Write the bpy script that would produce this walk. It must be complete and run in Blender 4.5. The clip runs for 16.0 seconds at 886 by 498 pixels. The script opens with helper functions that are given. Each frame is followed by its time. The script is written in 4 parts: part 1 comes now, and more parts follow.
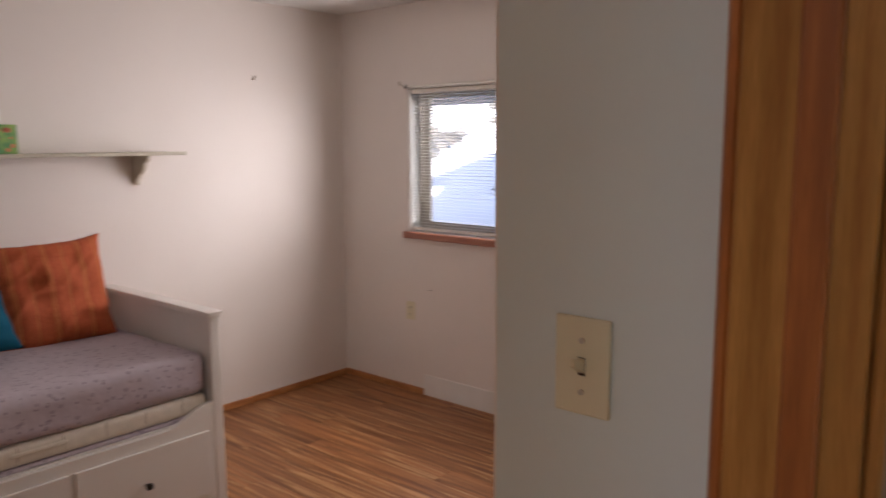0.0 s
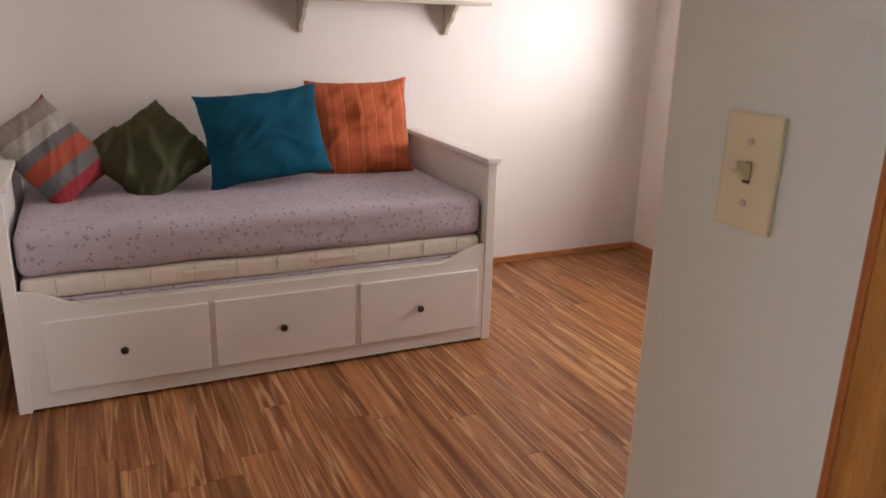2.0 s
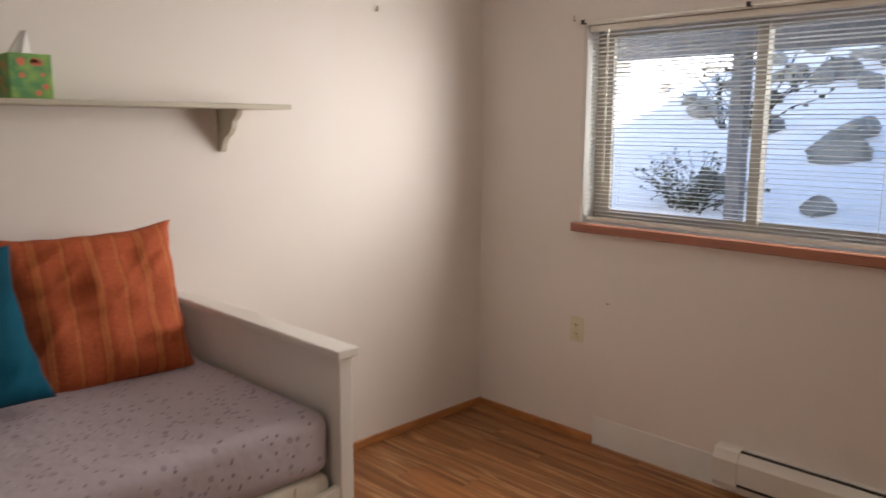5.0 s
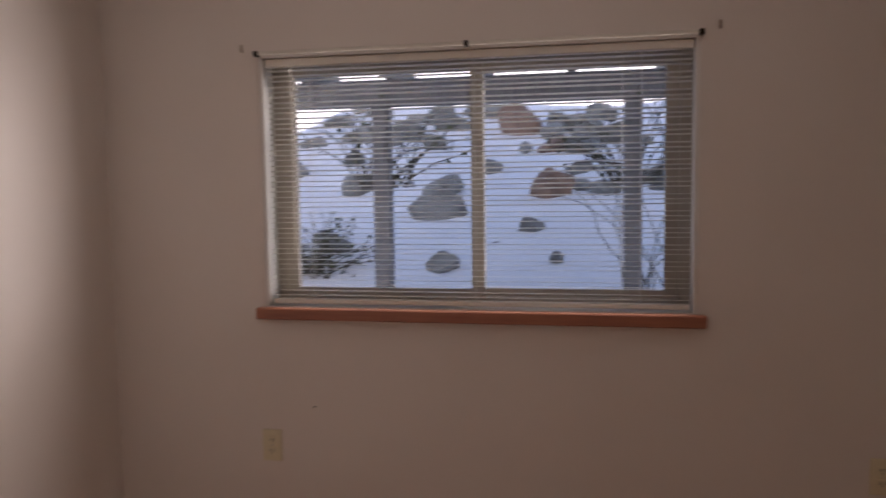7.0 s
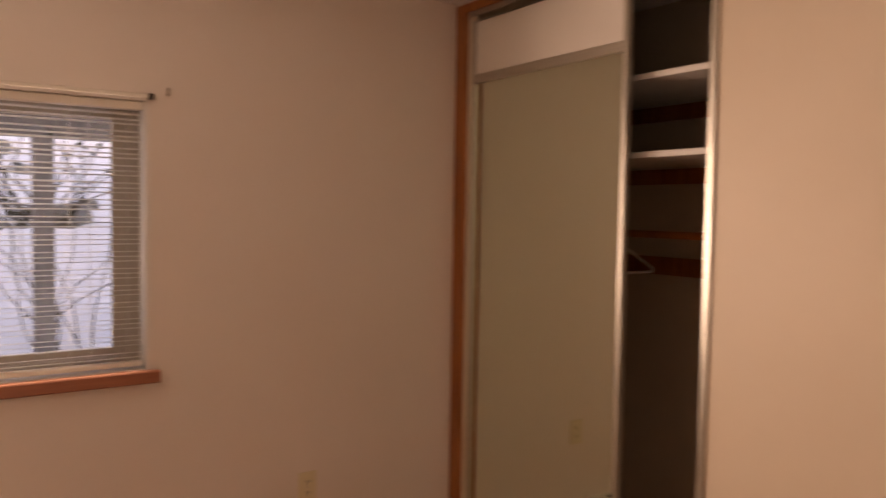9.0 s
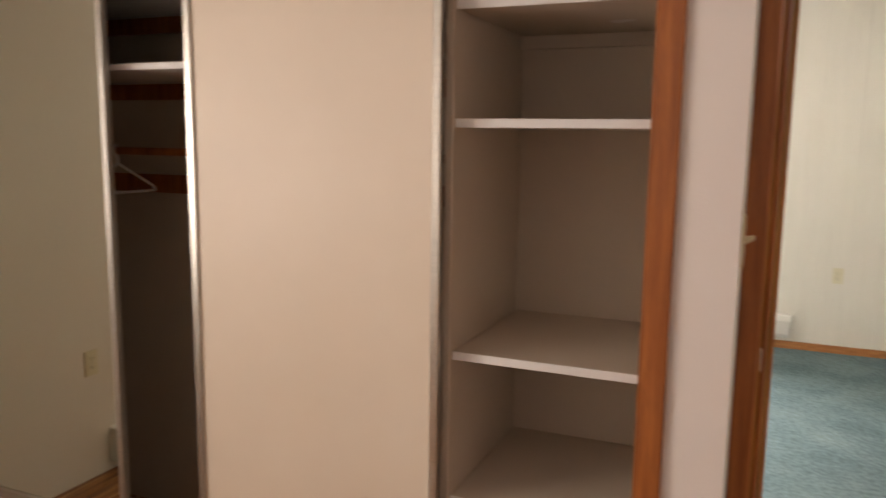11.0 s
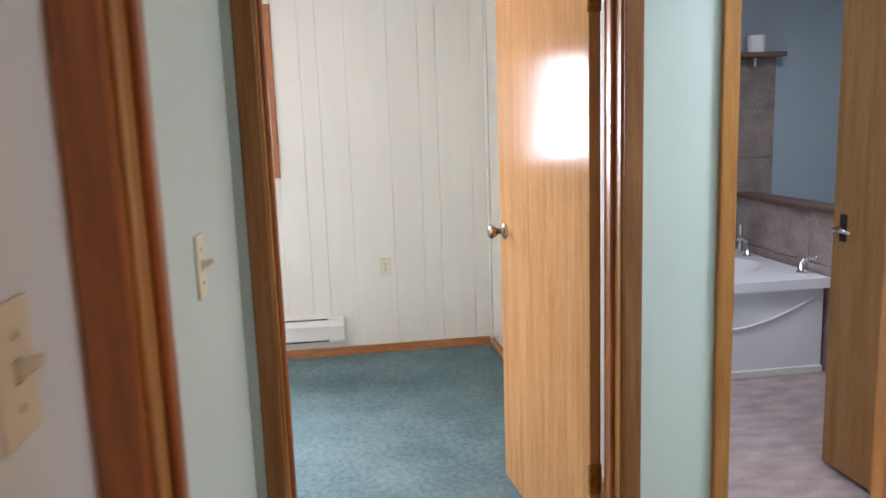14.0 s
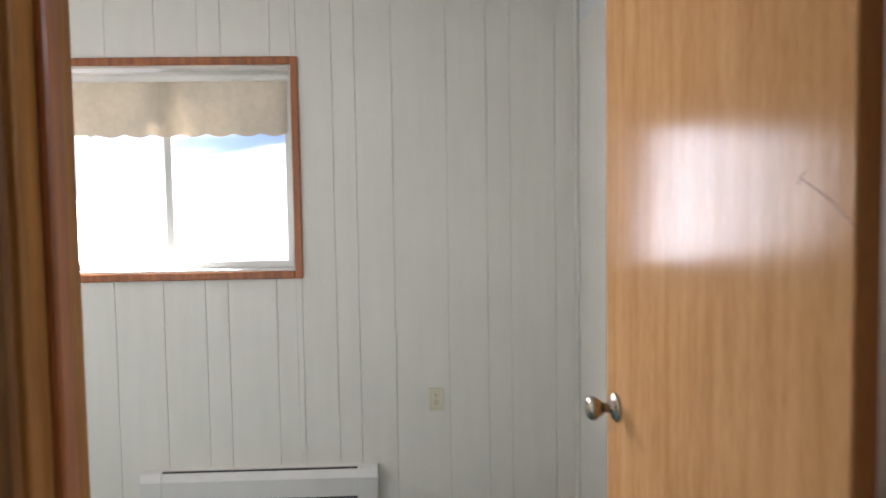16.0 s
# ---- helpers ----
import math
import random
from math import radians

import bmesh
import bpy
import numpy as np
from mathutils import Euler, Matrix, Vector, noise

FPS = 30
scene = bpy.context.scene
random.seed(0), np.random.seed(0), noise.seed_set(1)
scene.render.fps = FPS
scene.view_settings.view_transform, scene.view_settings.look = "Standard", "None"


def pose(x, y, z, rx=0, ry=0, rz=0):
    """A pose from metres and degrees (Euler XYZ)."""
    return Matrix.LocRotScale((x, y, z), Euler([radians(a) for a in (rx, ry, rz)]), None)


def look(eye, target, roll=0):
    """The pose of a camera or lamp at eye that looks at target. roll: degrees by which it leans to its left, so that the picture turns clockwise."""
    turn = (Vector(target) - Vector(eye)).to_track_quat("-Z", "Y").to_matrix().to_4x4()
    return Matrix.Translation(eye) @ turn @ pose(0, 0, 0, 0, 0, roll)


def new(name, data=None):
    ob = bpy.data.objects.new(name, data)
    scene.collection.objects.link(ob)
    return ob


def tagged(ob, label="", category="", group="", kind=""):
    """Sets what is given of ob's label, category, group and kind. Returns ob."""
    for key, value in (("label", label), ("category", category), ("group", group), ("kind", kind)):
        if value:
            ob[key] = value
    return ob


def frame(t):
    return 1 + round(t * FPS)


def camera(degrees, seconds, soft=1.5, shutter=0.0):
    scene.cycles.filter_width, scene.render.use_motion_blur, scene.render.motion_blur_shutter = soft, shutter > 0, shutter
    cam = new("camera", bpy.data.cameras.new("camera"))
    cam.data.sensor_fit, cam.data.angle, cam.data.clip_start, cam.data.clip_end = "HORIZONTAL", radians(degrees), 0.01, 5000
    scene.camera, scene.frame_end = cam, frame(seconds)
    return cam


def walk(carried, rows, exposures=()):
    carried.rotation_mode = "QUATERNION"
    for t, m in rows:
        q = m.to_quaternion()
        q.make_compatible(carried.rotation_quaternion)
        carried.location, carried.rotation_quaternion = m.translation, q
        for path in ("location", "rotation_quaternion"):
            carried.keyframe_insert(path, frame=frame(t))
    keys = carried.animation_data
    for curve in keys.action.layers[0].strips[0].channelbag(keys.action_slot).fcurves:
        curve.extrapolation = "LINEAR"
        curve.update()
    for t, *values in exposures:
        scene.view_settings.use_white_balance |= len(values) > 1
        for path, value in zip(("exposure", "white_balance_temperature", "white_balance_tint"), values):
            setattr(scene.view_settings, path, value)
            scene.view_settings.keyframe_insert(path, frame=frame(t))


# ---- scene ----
cam = camera(60.3, 16.0, shutter=0.5)
PATH = [
    (0, (-3.382, -3.779, 1.559), (-1.882, -2.486, 1.279), -0.3),
    (0.5, (-3.29, -3.776, 1.564), (-2.043, -2.245, 1.246), -0.1),
    (1, (-3.247, -3.84, 1.541), (-2.226, -2.168, 1.139), 0.6),
    (1.5, (-3.225, -3.894, 1.497), (-2.346, -2.169, 0.997), 1.4),
    (2, (-3.222, -3.888, 1.443), (-2.409, -2.157, 0.857), 1.7),
    (2.5, (-3.209, -3.747, 1.416), (-2.39, -2.027, 0.806), 1.6),
    (3, (-3.177, -3.505, 1.449), (-2.308, -1.801, 0.865), 1.2),
    (3.5, (-3.103, -3.287, 1.465), (-2.151, -1.607, 0.944), 0.5),
    (3.7, (-3.071, -3.193, 1.474), (-2.074, -1.527, 0.992), 0.3),
    (5.8, (-2.687, -2.249, 1.432), (-1.044, -1.133, 1.2), -0.7),
    (6, (-2.653, -2.178, 1.438), (-0.951, -1.154, 1.208), -0.8),
    (6.5, (-2.571, -1.944, 1.443), (-0.731, -1.186, 1.241), -0.8),
    (7, (-2.474, -1.714, 1.43), (-0.519, -1.328, 1.263), -0.8),
    (7.5, (-2.375, -1.553, 1.435), (-0.38, -1.583, 1.308), -0.8),
    (8, (-2.34, -1.319, 1.457), (-0.424, -1.886, 1.37), -0.7),
    (8.5, (-2.413, -1.422, 1.531), (-0.594, -2.247, 1.42), 0.3),
    (9, (-2.532, -1.441, 1.536), (-0.88, -2.565, 1.437), 0.9),
    (9.5, (-2.606, -1.421, 1.543), (-1.174, -2.813, 1.422), 1.1),
    (10, (-2.64, -1.473, 1.544), (-1.415, -3.043, 1.359), 1.6),
    (12.3, (-2.797, -1.724, 1.471), (-2.667, -3.687, 1.112), -1.5),
    (12.5, (-2.818, -1.803, 1.464), (-2.778, -3.769, 1.1), -1.6),
    (13.2, (-2.822, -2.195, 1.487), (-2.971, -4.155, 1.117), -1.5),
    (13.7, (-2.873, -2.511, 1.488), (-3.111, -4.466, 1.141), -1.8),
    (14.3, (-2.941, -2.914, 1.494), (-3.227, -4.87, 1.188), -2.1),
    (14.5, (-2.973, -2.999, 1.505), (-3.251, -4.958, 1.216), -2.0),
    (15, (-2.99, -3.315, 1.526), (-3.263, -5.282, 1.289), -1.8),
    (15.5, (-3.062, -3.636, 1.534), (-3.278, -5.617, 1.36), -1.6),
    (16, (-3.104, -3.947, 1.527), (-3.182, -5.942, 1.408), -0.9),
]
EXPOSURES = [
    (0, 1.80, 6500, 21),
    (2.0, 2.40, 6400, 19),
    (3.5, 2.28, 6150, 12),
    (5.8, 1.56, 6900, 15),
    (7.0, 1.08, 6900, 25),
    (8.0, 1.43, 8500, 31),
    (9.0, 1.95, 10500, 38),
    (9.5, 2.20, 11000, 34),
    (10.0, 2.47, 9600, 11),
    (12.3, 2.50, 6250, 26),
    (13.7, 2.65, 5950, 18),
    (15.0, 2.40, 6050, 18),
    (16.0, 1.90, 5900, 15),
]
walk(cam, [(t, look(eye, target, roll)) for t, eye, target, roll in PATH], EXPOSURES)
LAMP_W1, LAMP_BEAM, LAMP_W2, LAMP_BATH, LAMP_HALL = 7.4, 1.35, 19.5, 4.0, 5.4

# ---- world, sun, large lights ----
world = bpy.data.worlds.new("sky")
scene.world = world
world.use_nodes = True
wn = world.node_tree
sky = wn.nodes.new("ShaderNodeTexSky")
sky.sky_type = "NISHITA"
sky.sun_disc = False
sky.sun_elevation, sky.sun_rotation = radians(27.7), radians(-100.6)
wn.links.new(sky.outputs[0], wn.nodes["Background"].inputs[0])
wn.nodes["Background"].inputs[1].default_value = 0.15
sun_data = bpy.data.lights.new("sun", "SUN")
sun_data.energy, sun_data.angle, sun_data.color = 5.0, radians(0.5), (1.0, 0.94, 0.84)
sun = new("sun", sun_data)
sun.matrix_world = look((-15, -2.8, 8.0), (0, 0, 0))


def area_lamp(name, eye, target, w, h, power, color, spread=math.pi):
    d = bpy.data.lights.new(name, "AREA")
    d.shape, d.size, d.size_y, d.energy, d.color = "RECTANGLE", w, h, power, color
    ob = new(name, d)
    d.spread = spread
    ob.matrix_world = look(eye, target)
    return ob


# ---- materials ----
def mat(name, color, rough=0.6, metal=0.0, color2=None, scale=8.0, stretch=(1, 1, 1), bump=0.0, bump_scale=60.0, detail=6.0, spec=0.5, vary=0.0, fine=0.0):
    m = bpy.data.materials.new(name)
    m.use_nodes = True
    nt = m.node_tree
    b = nt.nodes["Principled BSDF"]
    b.inputs["Roughness"].default_value, b.inputs["Metallic"].default_value = rough, metal
    b.inputs["Specular IOR Level"].default_value = spec
    tc = nt.nodes.new("ShaderNodeTexCoord")
    mp = nt.nodes.new("ShaderNodeMapping")
    mp.inputs["Scale"].default_value = stretch
    if vary:
        oo = nt.nodes.new("ShaderNodeObjectInfo")
        om = nt.nodes.new("ShaderNodeVectorMath")
        om.operation = "MULTIPLY_ADD"
        om.inputs[1].default_value = (37.0, 61.0, 23.0)
        nt.links.new(oo.outputs["Random"], om.inputs[0])
        nt.links.new(tc.outputs["Object"], om.inputs[2])
        nt.links.new(om.outputs[0], mp.inputs[0])
    else:
        nt.links.new(tc.outputs["Object"], mp.inputs[0])
    c2 = color2 or tuple(c * 0.9 for c in color)
    n = nt.nodes.new("ShaderNodeTexNoise")
    n.inputs["Scale"].default_value, n.inputs["Detail"].default_value = scale, detail
    nt.links.new(mp.outputs[0], n.inputs["Vector"])
    ramp = nt.nodes.new("ShaderNodeValToRGB")
    ramp.color_ramp.elements[0].position, ramp.color_ramp.elements[1].position = 0.32, 0.68
    ramp.color_ramp.elements[0].color, ramp.color_ramp.elements[1].color = (*c2, 1), (*color, 1)
    nt.links.new(n.outputs[0], ramp.inputs[0])
    out = ramp.outputs[0]
    if fine:
        n3 = nt.nodes.new("ShaderNodeTexNoise")
        n3.inputs["Scale"].default_value = scale * 12
        nt.links.new(mp.outputs[0], n3.inputs["Vector"])
        mx = nt.nodes.new("ShaderNodeMixRGB")
        mx.blend_type = "OVERLAY"
        mx.inputs[0].default_value = fine
        nt.links.new(out, mx.inputs[1])
        nt.links.new(n3.outputs[0], mx.inputs[2])
        out = mx.outputs[0]
    if vary:
        oi = nt.nodes.new("ShaderNodeObjectInfo")
        hs = nt.nodes.new("ShaderNodeHueSaturation")
        ma = nt.nodes.new("ShaderNodeMath")
        ma.operation = "MULTIPLY_ADD"
        ma.inputs[1].default_value, ma.inputs[2].default_value = 2 * vary, 1 - vary
        nt.links.new(oi.outputs["Random"], ma.inputs[0])
        nt.links.new(ma.outputs[0], hs.inputs["Value"])
        nt.links.new(out, hs.inputs["Color"])
        out = hs.outputs[0]
    nt.links.new(out, b.inputs["Base Color"])
    if bump:
        n2 = nt.nodes.new("ShaderNodeTexNoise")
        n2.inputs["Scale"].default_value = bump_scale
        nt.links.new(mp.outputs[0], n2.inputs["Vector"])
        bp = nt.nodes.new("ShaderNodeBump")
        bp.inputs["Strength"].default_value, bp.inputs["Distance"].default_value = bump, 0.004
        nt.links.new(n2.outputs[0], bp.inputs["Height"])
        nt.links.new(bp.outputs[0], b.inputs["Normal"])
    return m


M_WALL = mat("wall_paint", (0.80, 0.745, 0.70), 0.62, color2=(0.77, 0.715, 0.67), scale=1.5, bump=0.12, bump_scale=140)
# Cooler and bluer than the room's wall colour.
M_SWALL = mat("cool_wall_hall_side", (0.70, 0.76, 0.76), 0.35, color2=(0.68, 0.74, 0.74), scale=1.5, bump=0.08, bump_scale=90)
M_MINT = mat("mint_paint", (0.57, 0.66, 0.615), 0.5, color2=(0.55, 0.64, 0.595), scale=1.5, bump=0.1, bump_scale=120)
M_CEIL = mat("ceiling_paint", (0.80, 0.79, 0.77), 0.9, scale=2, bump=0.6, bump_scale=220)
M_PANEL = mat("painted_panelling", (0.81, 0.77, 0.69), 0.45, color2=(0.78, 0.74, 0.66), scale=3, stretch=(6, 6, 0.6), bump=0.1, bump_scale=60)
M_CASING = mat("stained_fir_casing", (0.42, 0.14, 0.037), 0.32, color2=(0.24, 0.072, 0.02), scale=9, stretch=(6, 6, 0.35), bump=0.1, bump_scale=40, fine=0.3)
M_CASING2 = mat("golden_fir_casing", (0.44, 0.21, 0.058), 0.38, color2=(0.28, 0.115, 0.028), spec=0.2, scale=9, stretch=(6, 6, 0.35), bump=0.1, bump_scale=40, fine=0.3)
# Darker brown than the other two casing colours.
M_CASING3 = mat("dark_brown_casing", (0.28, 0.125, 0.042), 0.42, color2=(0.18, 0.07, 0.022), spec=0.25, scale=9, stretch=(6, 6, 0.35), bump=0.1, bump_scale=40, fine=0.3)
M_BASEB = mat("baseboard_wood", (0.50, 0.22, 0.08), 0.4, color2=(0.36, 0.14, 0.045), scale=9, stretch=(1.2, 1.2, 6), bump=0.08, fine=0.2)
M_DOOR = mat("birch_veneer_door", (0.54, 0.295, 0.125), 0.15, color2=(0.42, 0.21, 0.08), scale=5, stretch=(6, 6, 0.5), bump=0.14, bump_scale=9, fine=0.3, spec=0.022)
M_WHITE = mat("white_lacquer", (0.82, 0.79, 0.74), 0.38, color2=(0.79, 0.76, 0.71), scale=4, bump=0.03)
M_SHELFW = mat("shelf_white", (0.82, 0.80, 0.77), 0.5, scale=4)
M_CLOSET = mat("closet_cream_paint", (0.72, 0.62, 0.50), 0.5, color2=(0.68, 0.58, 0.46), scale=2, bump=0.08)
# Darker tan than the closet door cream; also on the shelf boards.
M_CLOSETIN = mat("closet_inside_tan", (0.62, 0.53, 0.43), 0.7, color2=(0.58, 0.49, 0.39), scale=2)
M_KNOB = mat("dark_bronze", (0.035, 0.028, 0.024), 0.35, 0.6, scale=20)
M_METAL = mat("chrome", (0.75, 0.75, 0.74), 0.12, 1.0, scale=20)
M_BRASSY = mat("antique_brass", (0.42, 0.36, 0.28), 0.22, 1.0, color2=(0.28, 0.22, 0.16), scale=30)
M_GOLD = mat("worn_brass", (0.55, 0.34, 0.12), 0.3, 1.0, color2=(0.36, 0.2, 0.07), scale=30)
M_ALU = mat("brushed_aluminium", (0.55, 0.52, 0.46), 0.35, 0.9, scale=10, stretch=(1, 1, 20))
M_IVORY = mat("ivory_plastic", (0.74, 0.68, 0.50), 0.35, color2=(0.72, 0.66, 0.48), scale=3)
M_SLOT = mat("slot_black", (0.02, 0.018, 0.015), 0.6)
M_HEAT = mat("heater_enamel", (0.78, 0.75, 0.70), 0.4, color2=(0.74, 0.71, 0.66), scale=5)
M_SHEET = mat("mattress_ticking", (0.80, 0.74, 0.63), 0.9, scale=30, bump=0.3, bump_scale=300)
M_SEAM = mat("ticking_seam", (0.52, 0.45, 0.36), 0.9, scale=30)
M_SILL = mat("varnished_sill", (0.42, 0.17, 0.10), 0.35, color2=(0.30, 0.11, 0.07), scale=9, stretch=(6, 0.4, 6), bump=0.05)
M_VINYL = mat("window_vinyl", (0.80, 0.77, 0.70), 0.45, scale=4)
# Tan vinyl with the frames' backlit darkness put into its colour.
M_BACKLIT = mat("backlit_tan_vinyl", (0.50, 0.44, 0.36), 0.45, color2=(0.46, 0.40, 0.33), scale=4)
M_DARKWOOD = mat("dark_brown_wood", (0.17, 0.10, 0.07), 0.4, color2=(0.11, 0.06, 0.04), scale=9, stretch=(0.5, 6, 6), fine=0.3)
M_TILE2 = mat("pinkish_stone_tile", (0.43, 0.34, 0.30), 0.35, color2=(0.28, 0.215, 0.19), scale=8, bump=0.05, vary=0.1, fine=0.5)
M_BLIND = mat("blind_slat", (0.84, 0.81, 0.74), 0.4, scale=6)
M_CARPET = mat("teal_carpet", (0.205, 0.285, 0.295), 0.95, color2=(0.135, 0.205, 0.22), scale=3.2, bump=1.0, bump_scale=500, fine=0.5, spec=0.1)
M_VINYLF = mat("stone_vinyl", (0.42, 0.34, 0.32), 0.35, color2=(0.27, 0.21, 0.20), scale=7, stretch=(1, 2.2, 1), bump=0.05, fine=0.4)
M_TILE = mat("brown_stone_tile", (0.30, 0.235, 0.20), 0.35, color2=(0.20, 0.155, 0.135), scale=7, bump=0.05, vary=0.1, fine=0.4)
M_GROUT = mat("grout", (0.42, 0.39, 0.36), 0.9, scale=20)
M_TUB = mat("acrylic_tub", (0.83, 0.83, 0.84), 0.15, scale=3)
M_BATHW = mat("bath_blue_grey", (0.34, 0.40, 0.43), 0.6, color2=(0.32, 0.38, 0.41), scale=2)
M_SNOW = mat("snow", (0.88, 0.89, 0.92), 0.75, color2=(0.84, 0.86, 0.90), scale=0.8, bump=0.3, bump_scale=6)
M_ROCK = mat("field_stone", (0.29, 0.285, 0.27), 0.85, color2=(0.14, 0.138, 0.13), scale=5, bump=0.8, bump_scale=14, vary=0.3)
M_BRICKROCK = mat("reddish_stone", (0.34, 0.22, 0.16), 0.85, color2=(0.18, 0.11, 0.08), scale=6, bump=0.8, bump_scale=14)
M_POST = mat("weathered_post", (0.27, 0.25, 0.24), 0.8, color2=(0.17, 0.155, 0.15), scale=8, stretch=(5, 5, 0.6), bump=0.3)
M_TWIG = mat("twig_bark", (0.085, 0.07, 0.045), 0.9, scale=20)
M_DRYLEAF = mat("dry_leaf", (0.09, 0.10, 0.05), 0.8, scale=20, vary=0.3)
M_ROOF = mat("shade_block_siding", (0.45, 0.42, 0.38), 0.8, scale=3)
M_LAMIN = mat("laminate_plank", (0.43, 0.19, 0.072), 0.36, color2=(0.17, 0.058, 0.020), spec=0.25, scale=3.6, stretch=(9, 0.40, 1), bump=0.03, vary=0.16, fine=0.4)


def add_streaks(m, color, scale, stretch, lo, hi, amount):
    """Long pale sapwood lines, shifted from plank to plank."""
    nt = m.node_tree
    b = nt.nodes["Principled BSDF"]
    old = b.inputs["Base Color"].links[0].from_socket
    tc = nt.nodes.new("ShaderNodeTexCoord")
    oi = nt.nodes.new("ShaderNodeObjectInfo")
    sh = nt.nodes.new("ShaderNodeVectorMath")
    sh.operation = "MULTIPLY_ADD"
    sh.inputs[1].default_value = (17.0, 43.0, 71.0)
    nt.links.new(oi.outputs["Random"], sh.inputs[0])
    nt.links.new(tc.outputs["Object"], sh.inputs[2])
    mp = nt.nodes.new("ShaderNodeMapping")
    mp.inputs["Scale"].default_value = stretch
    nt.links.new(sh.outputs[0], mp.inputs[0])
    n = nt.nodes.new("ShaderNodeTexNoise")
    n.inputs["Scale"].default_value, n.inputs["Detail"].default_value = scale, 1.5
    nt.links.new(mp.outputs[0], n.inputs["Vector"])
    r = nt.nodes.new("ShaderNodeValToRGB")
    el = r.color_ramp.elements
    el[0].position, el[0].color = lo, (0, 0, 0, 1)
    el[1].position, el[1].color = (lo + hi) / 2, (amount, amount, amount, 1)
    e = el.new(hi)
    e.color = (0, 0, 0, 1)
    nt.links.new(n.outputs[0], r.inputs[0])
    mx = nt.nodes.new("ShaderNodeMixRGB")
    mx.inputs[2].default_value = (*color, 1)
    nt.links.new(r.outputs[0], mx.inputs[0])
    nt.links.new(old, mx.inputs[1])
    nt.links.new(mx.outputs[0], b.inputs["Base Color"])


add_streaks(M_LAMIN, (0.58, 0.34, 0.16), 1.0, (22, 0.9, 1), 0.52, 0.60, 0.75)
add_streaks(M_LAMIN, (0.10, 0.032, 0.012), 1.0, (30, 0.7, 1), 0.40, 0.47, 0.6)
M_LINO = mat("cream_vinyl", (0.72, 0.70, 0.64), 0.4, scale=5)
M_CORD = mat("cord", (0.8, 0.78, 0.72), 0.7)
M_PAPER = mat("tissue_paper", (0.86, 0.85, 0.84), 0.9)
M_CARTON = mat("printed_carton", (0.30, 0.50, 0.12), 0.5, color2=(0.10, 0.30, 0.12), scale=26, detail=1, fine=0.3)
M_CARTON2 = mat("carton_flower", (0.72, 0.22, 0.12), 0.5, scale=30)
M_SHELFP = mat("sage_shelf_paint", (0.56, 0.52, 0.42), 0.5, color2=(0.50, 0.46, 0.36), scale=5)
M_TEAL = mat("teal_velvet", (0.003, 0.085, 0.14), 0.8, color2=(0.002, 0.05, 0.085), spec=0.15, scale=7, bump=0.4, bump_scale=180)
M_GREEN = mat("olive_velvet", (0.060, 0.062, 0.017), 0.75, color2=(0.04, 0.043, 0.011), scale=7, bump=0.4, bump_scale=180)
M_DUVET = mat("white_bedding", (0.78, 0.73, 0.68), 0.9, scale=6, bump=0.3, bump_scale=30)
M_BLINDFAB = mat("beige_shade_fabric", (0.62, 0.54, 0.42), 0.9, scale=30, bump=0.2, bump_scale=200)


def bands(name, colors, axis, freq, rough=0.85, noise_mix=0.25, bump=0.5):
    """Woven bands along one object axis, with a fine knit."""
    m = bpy.data.materials.new(name)
    m.use_nodes = True
    nt = m.node_tree
    b = nt.nodes["Principled BSDF"]
    b.inputs["Roughness"].default_value = rough
    tc = nt.nodes.new("ShaderNodeTexCoord")
    sp = nt.nodes.new("ShaderNodeSeparateXYZ")
    nt.links.new(tc.outputs["Object"], sp.inputs[0])
    mu = nt.nodes.new("ShaderNodeMath")
    mu.operation = "MULTIPLY_ADD"
    mu.inputs[1].default_value, mu.inputs[2].default_value = freq, 0.5
    nt.links.new(sp.outputs[axis], mu.inputs[0])
    fr = nt.nodes.new("ShaderNodeMath")
    fr.operation = "FRACT"
    nt.links.new(mu.outputs[0], fr.inputs[0])
    ramp = nt.nodes.new("ShaderNodeValToRGB")
    ramp.color_ramp.interpolation = "CONSTANT"
    el = ramp.color_ramp.elements
    for i, (p, c) in enumerate(colors):
        e = el[i] if i < 2 else el.new(p)
        e.position, e.color = p, (*c, 1)
    nt.links.new(fr.outputs[0], ramp.inputs[0])
    n = nt.nodes.new("ShaderNodeTexNoise")
    n.inputs["Scale"].default_value = 90
    nt.links.new(tc.outputs["Object"], n.inputs["Vector"])
    mx = nt.nodes.new("ShaderNodeMixRGB")
    mx.blend_type = "OVERLAY"
    mx.inputs[0].default_value = noise_mix
    nt.links.new(ramp.outputs[0], mx.inputs[1])
    nt.links.new(n.outputs[0], mx.inputs[2])
    nt.links.new(mx.outputs[0], b.inputs["Base Color"])
    bp = nt.nodes.new("ShaderNodeBump")
    bp.inputs["Strength"].default_value, bp.inputs["Distance"].default_value = bump, 0.004
    nt.links.new(n.outputs[0], bp.inputs["Height"])
    nt.links.new(bp.outputs[0], b.inputs["Normal"])
    return m


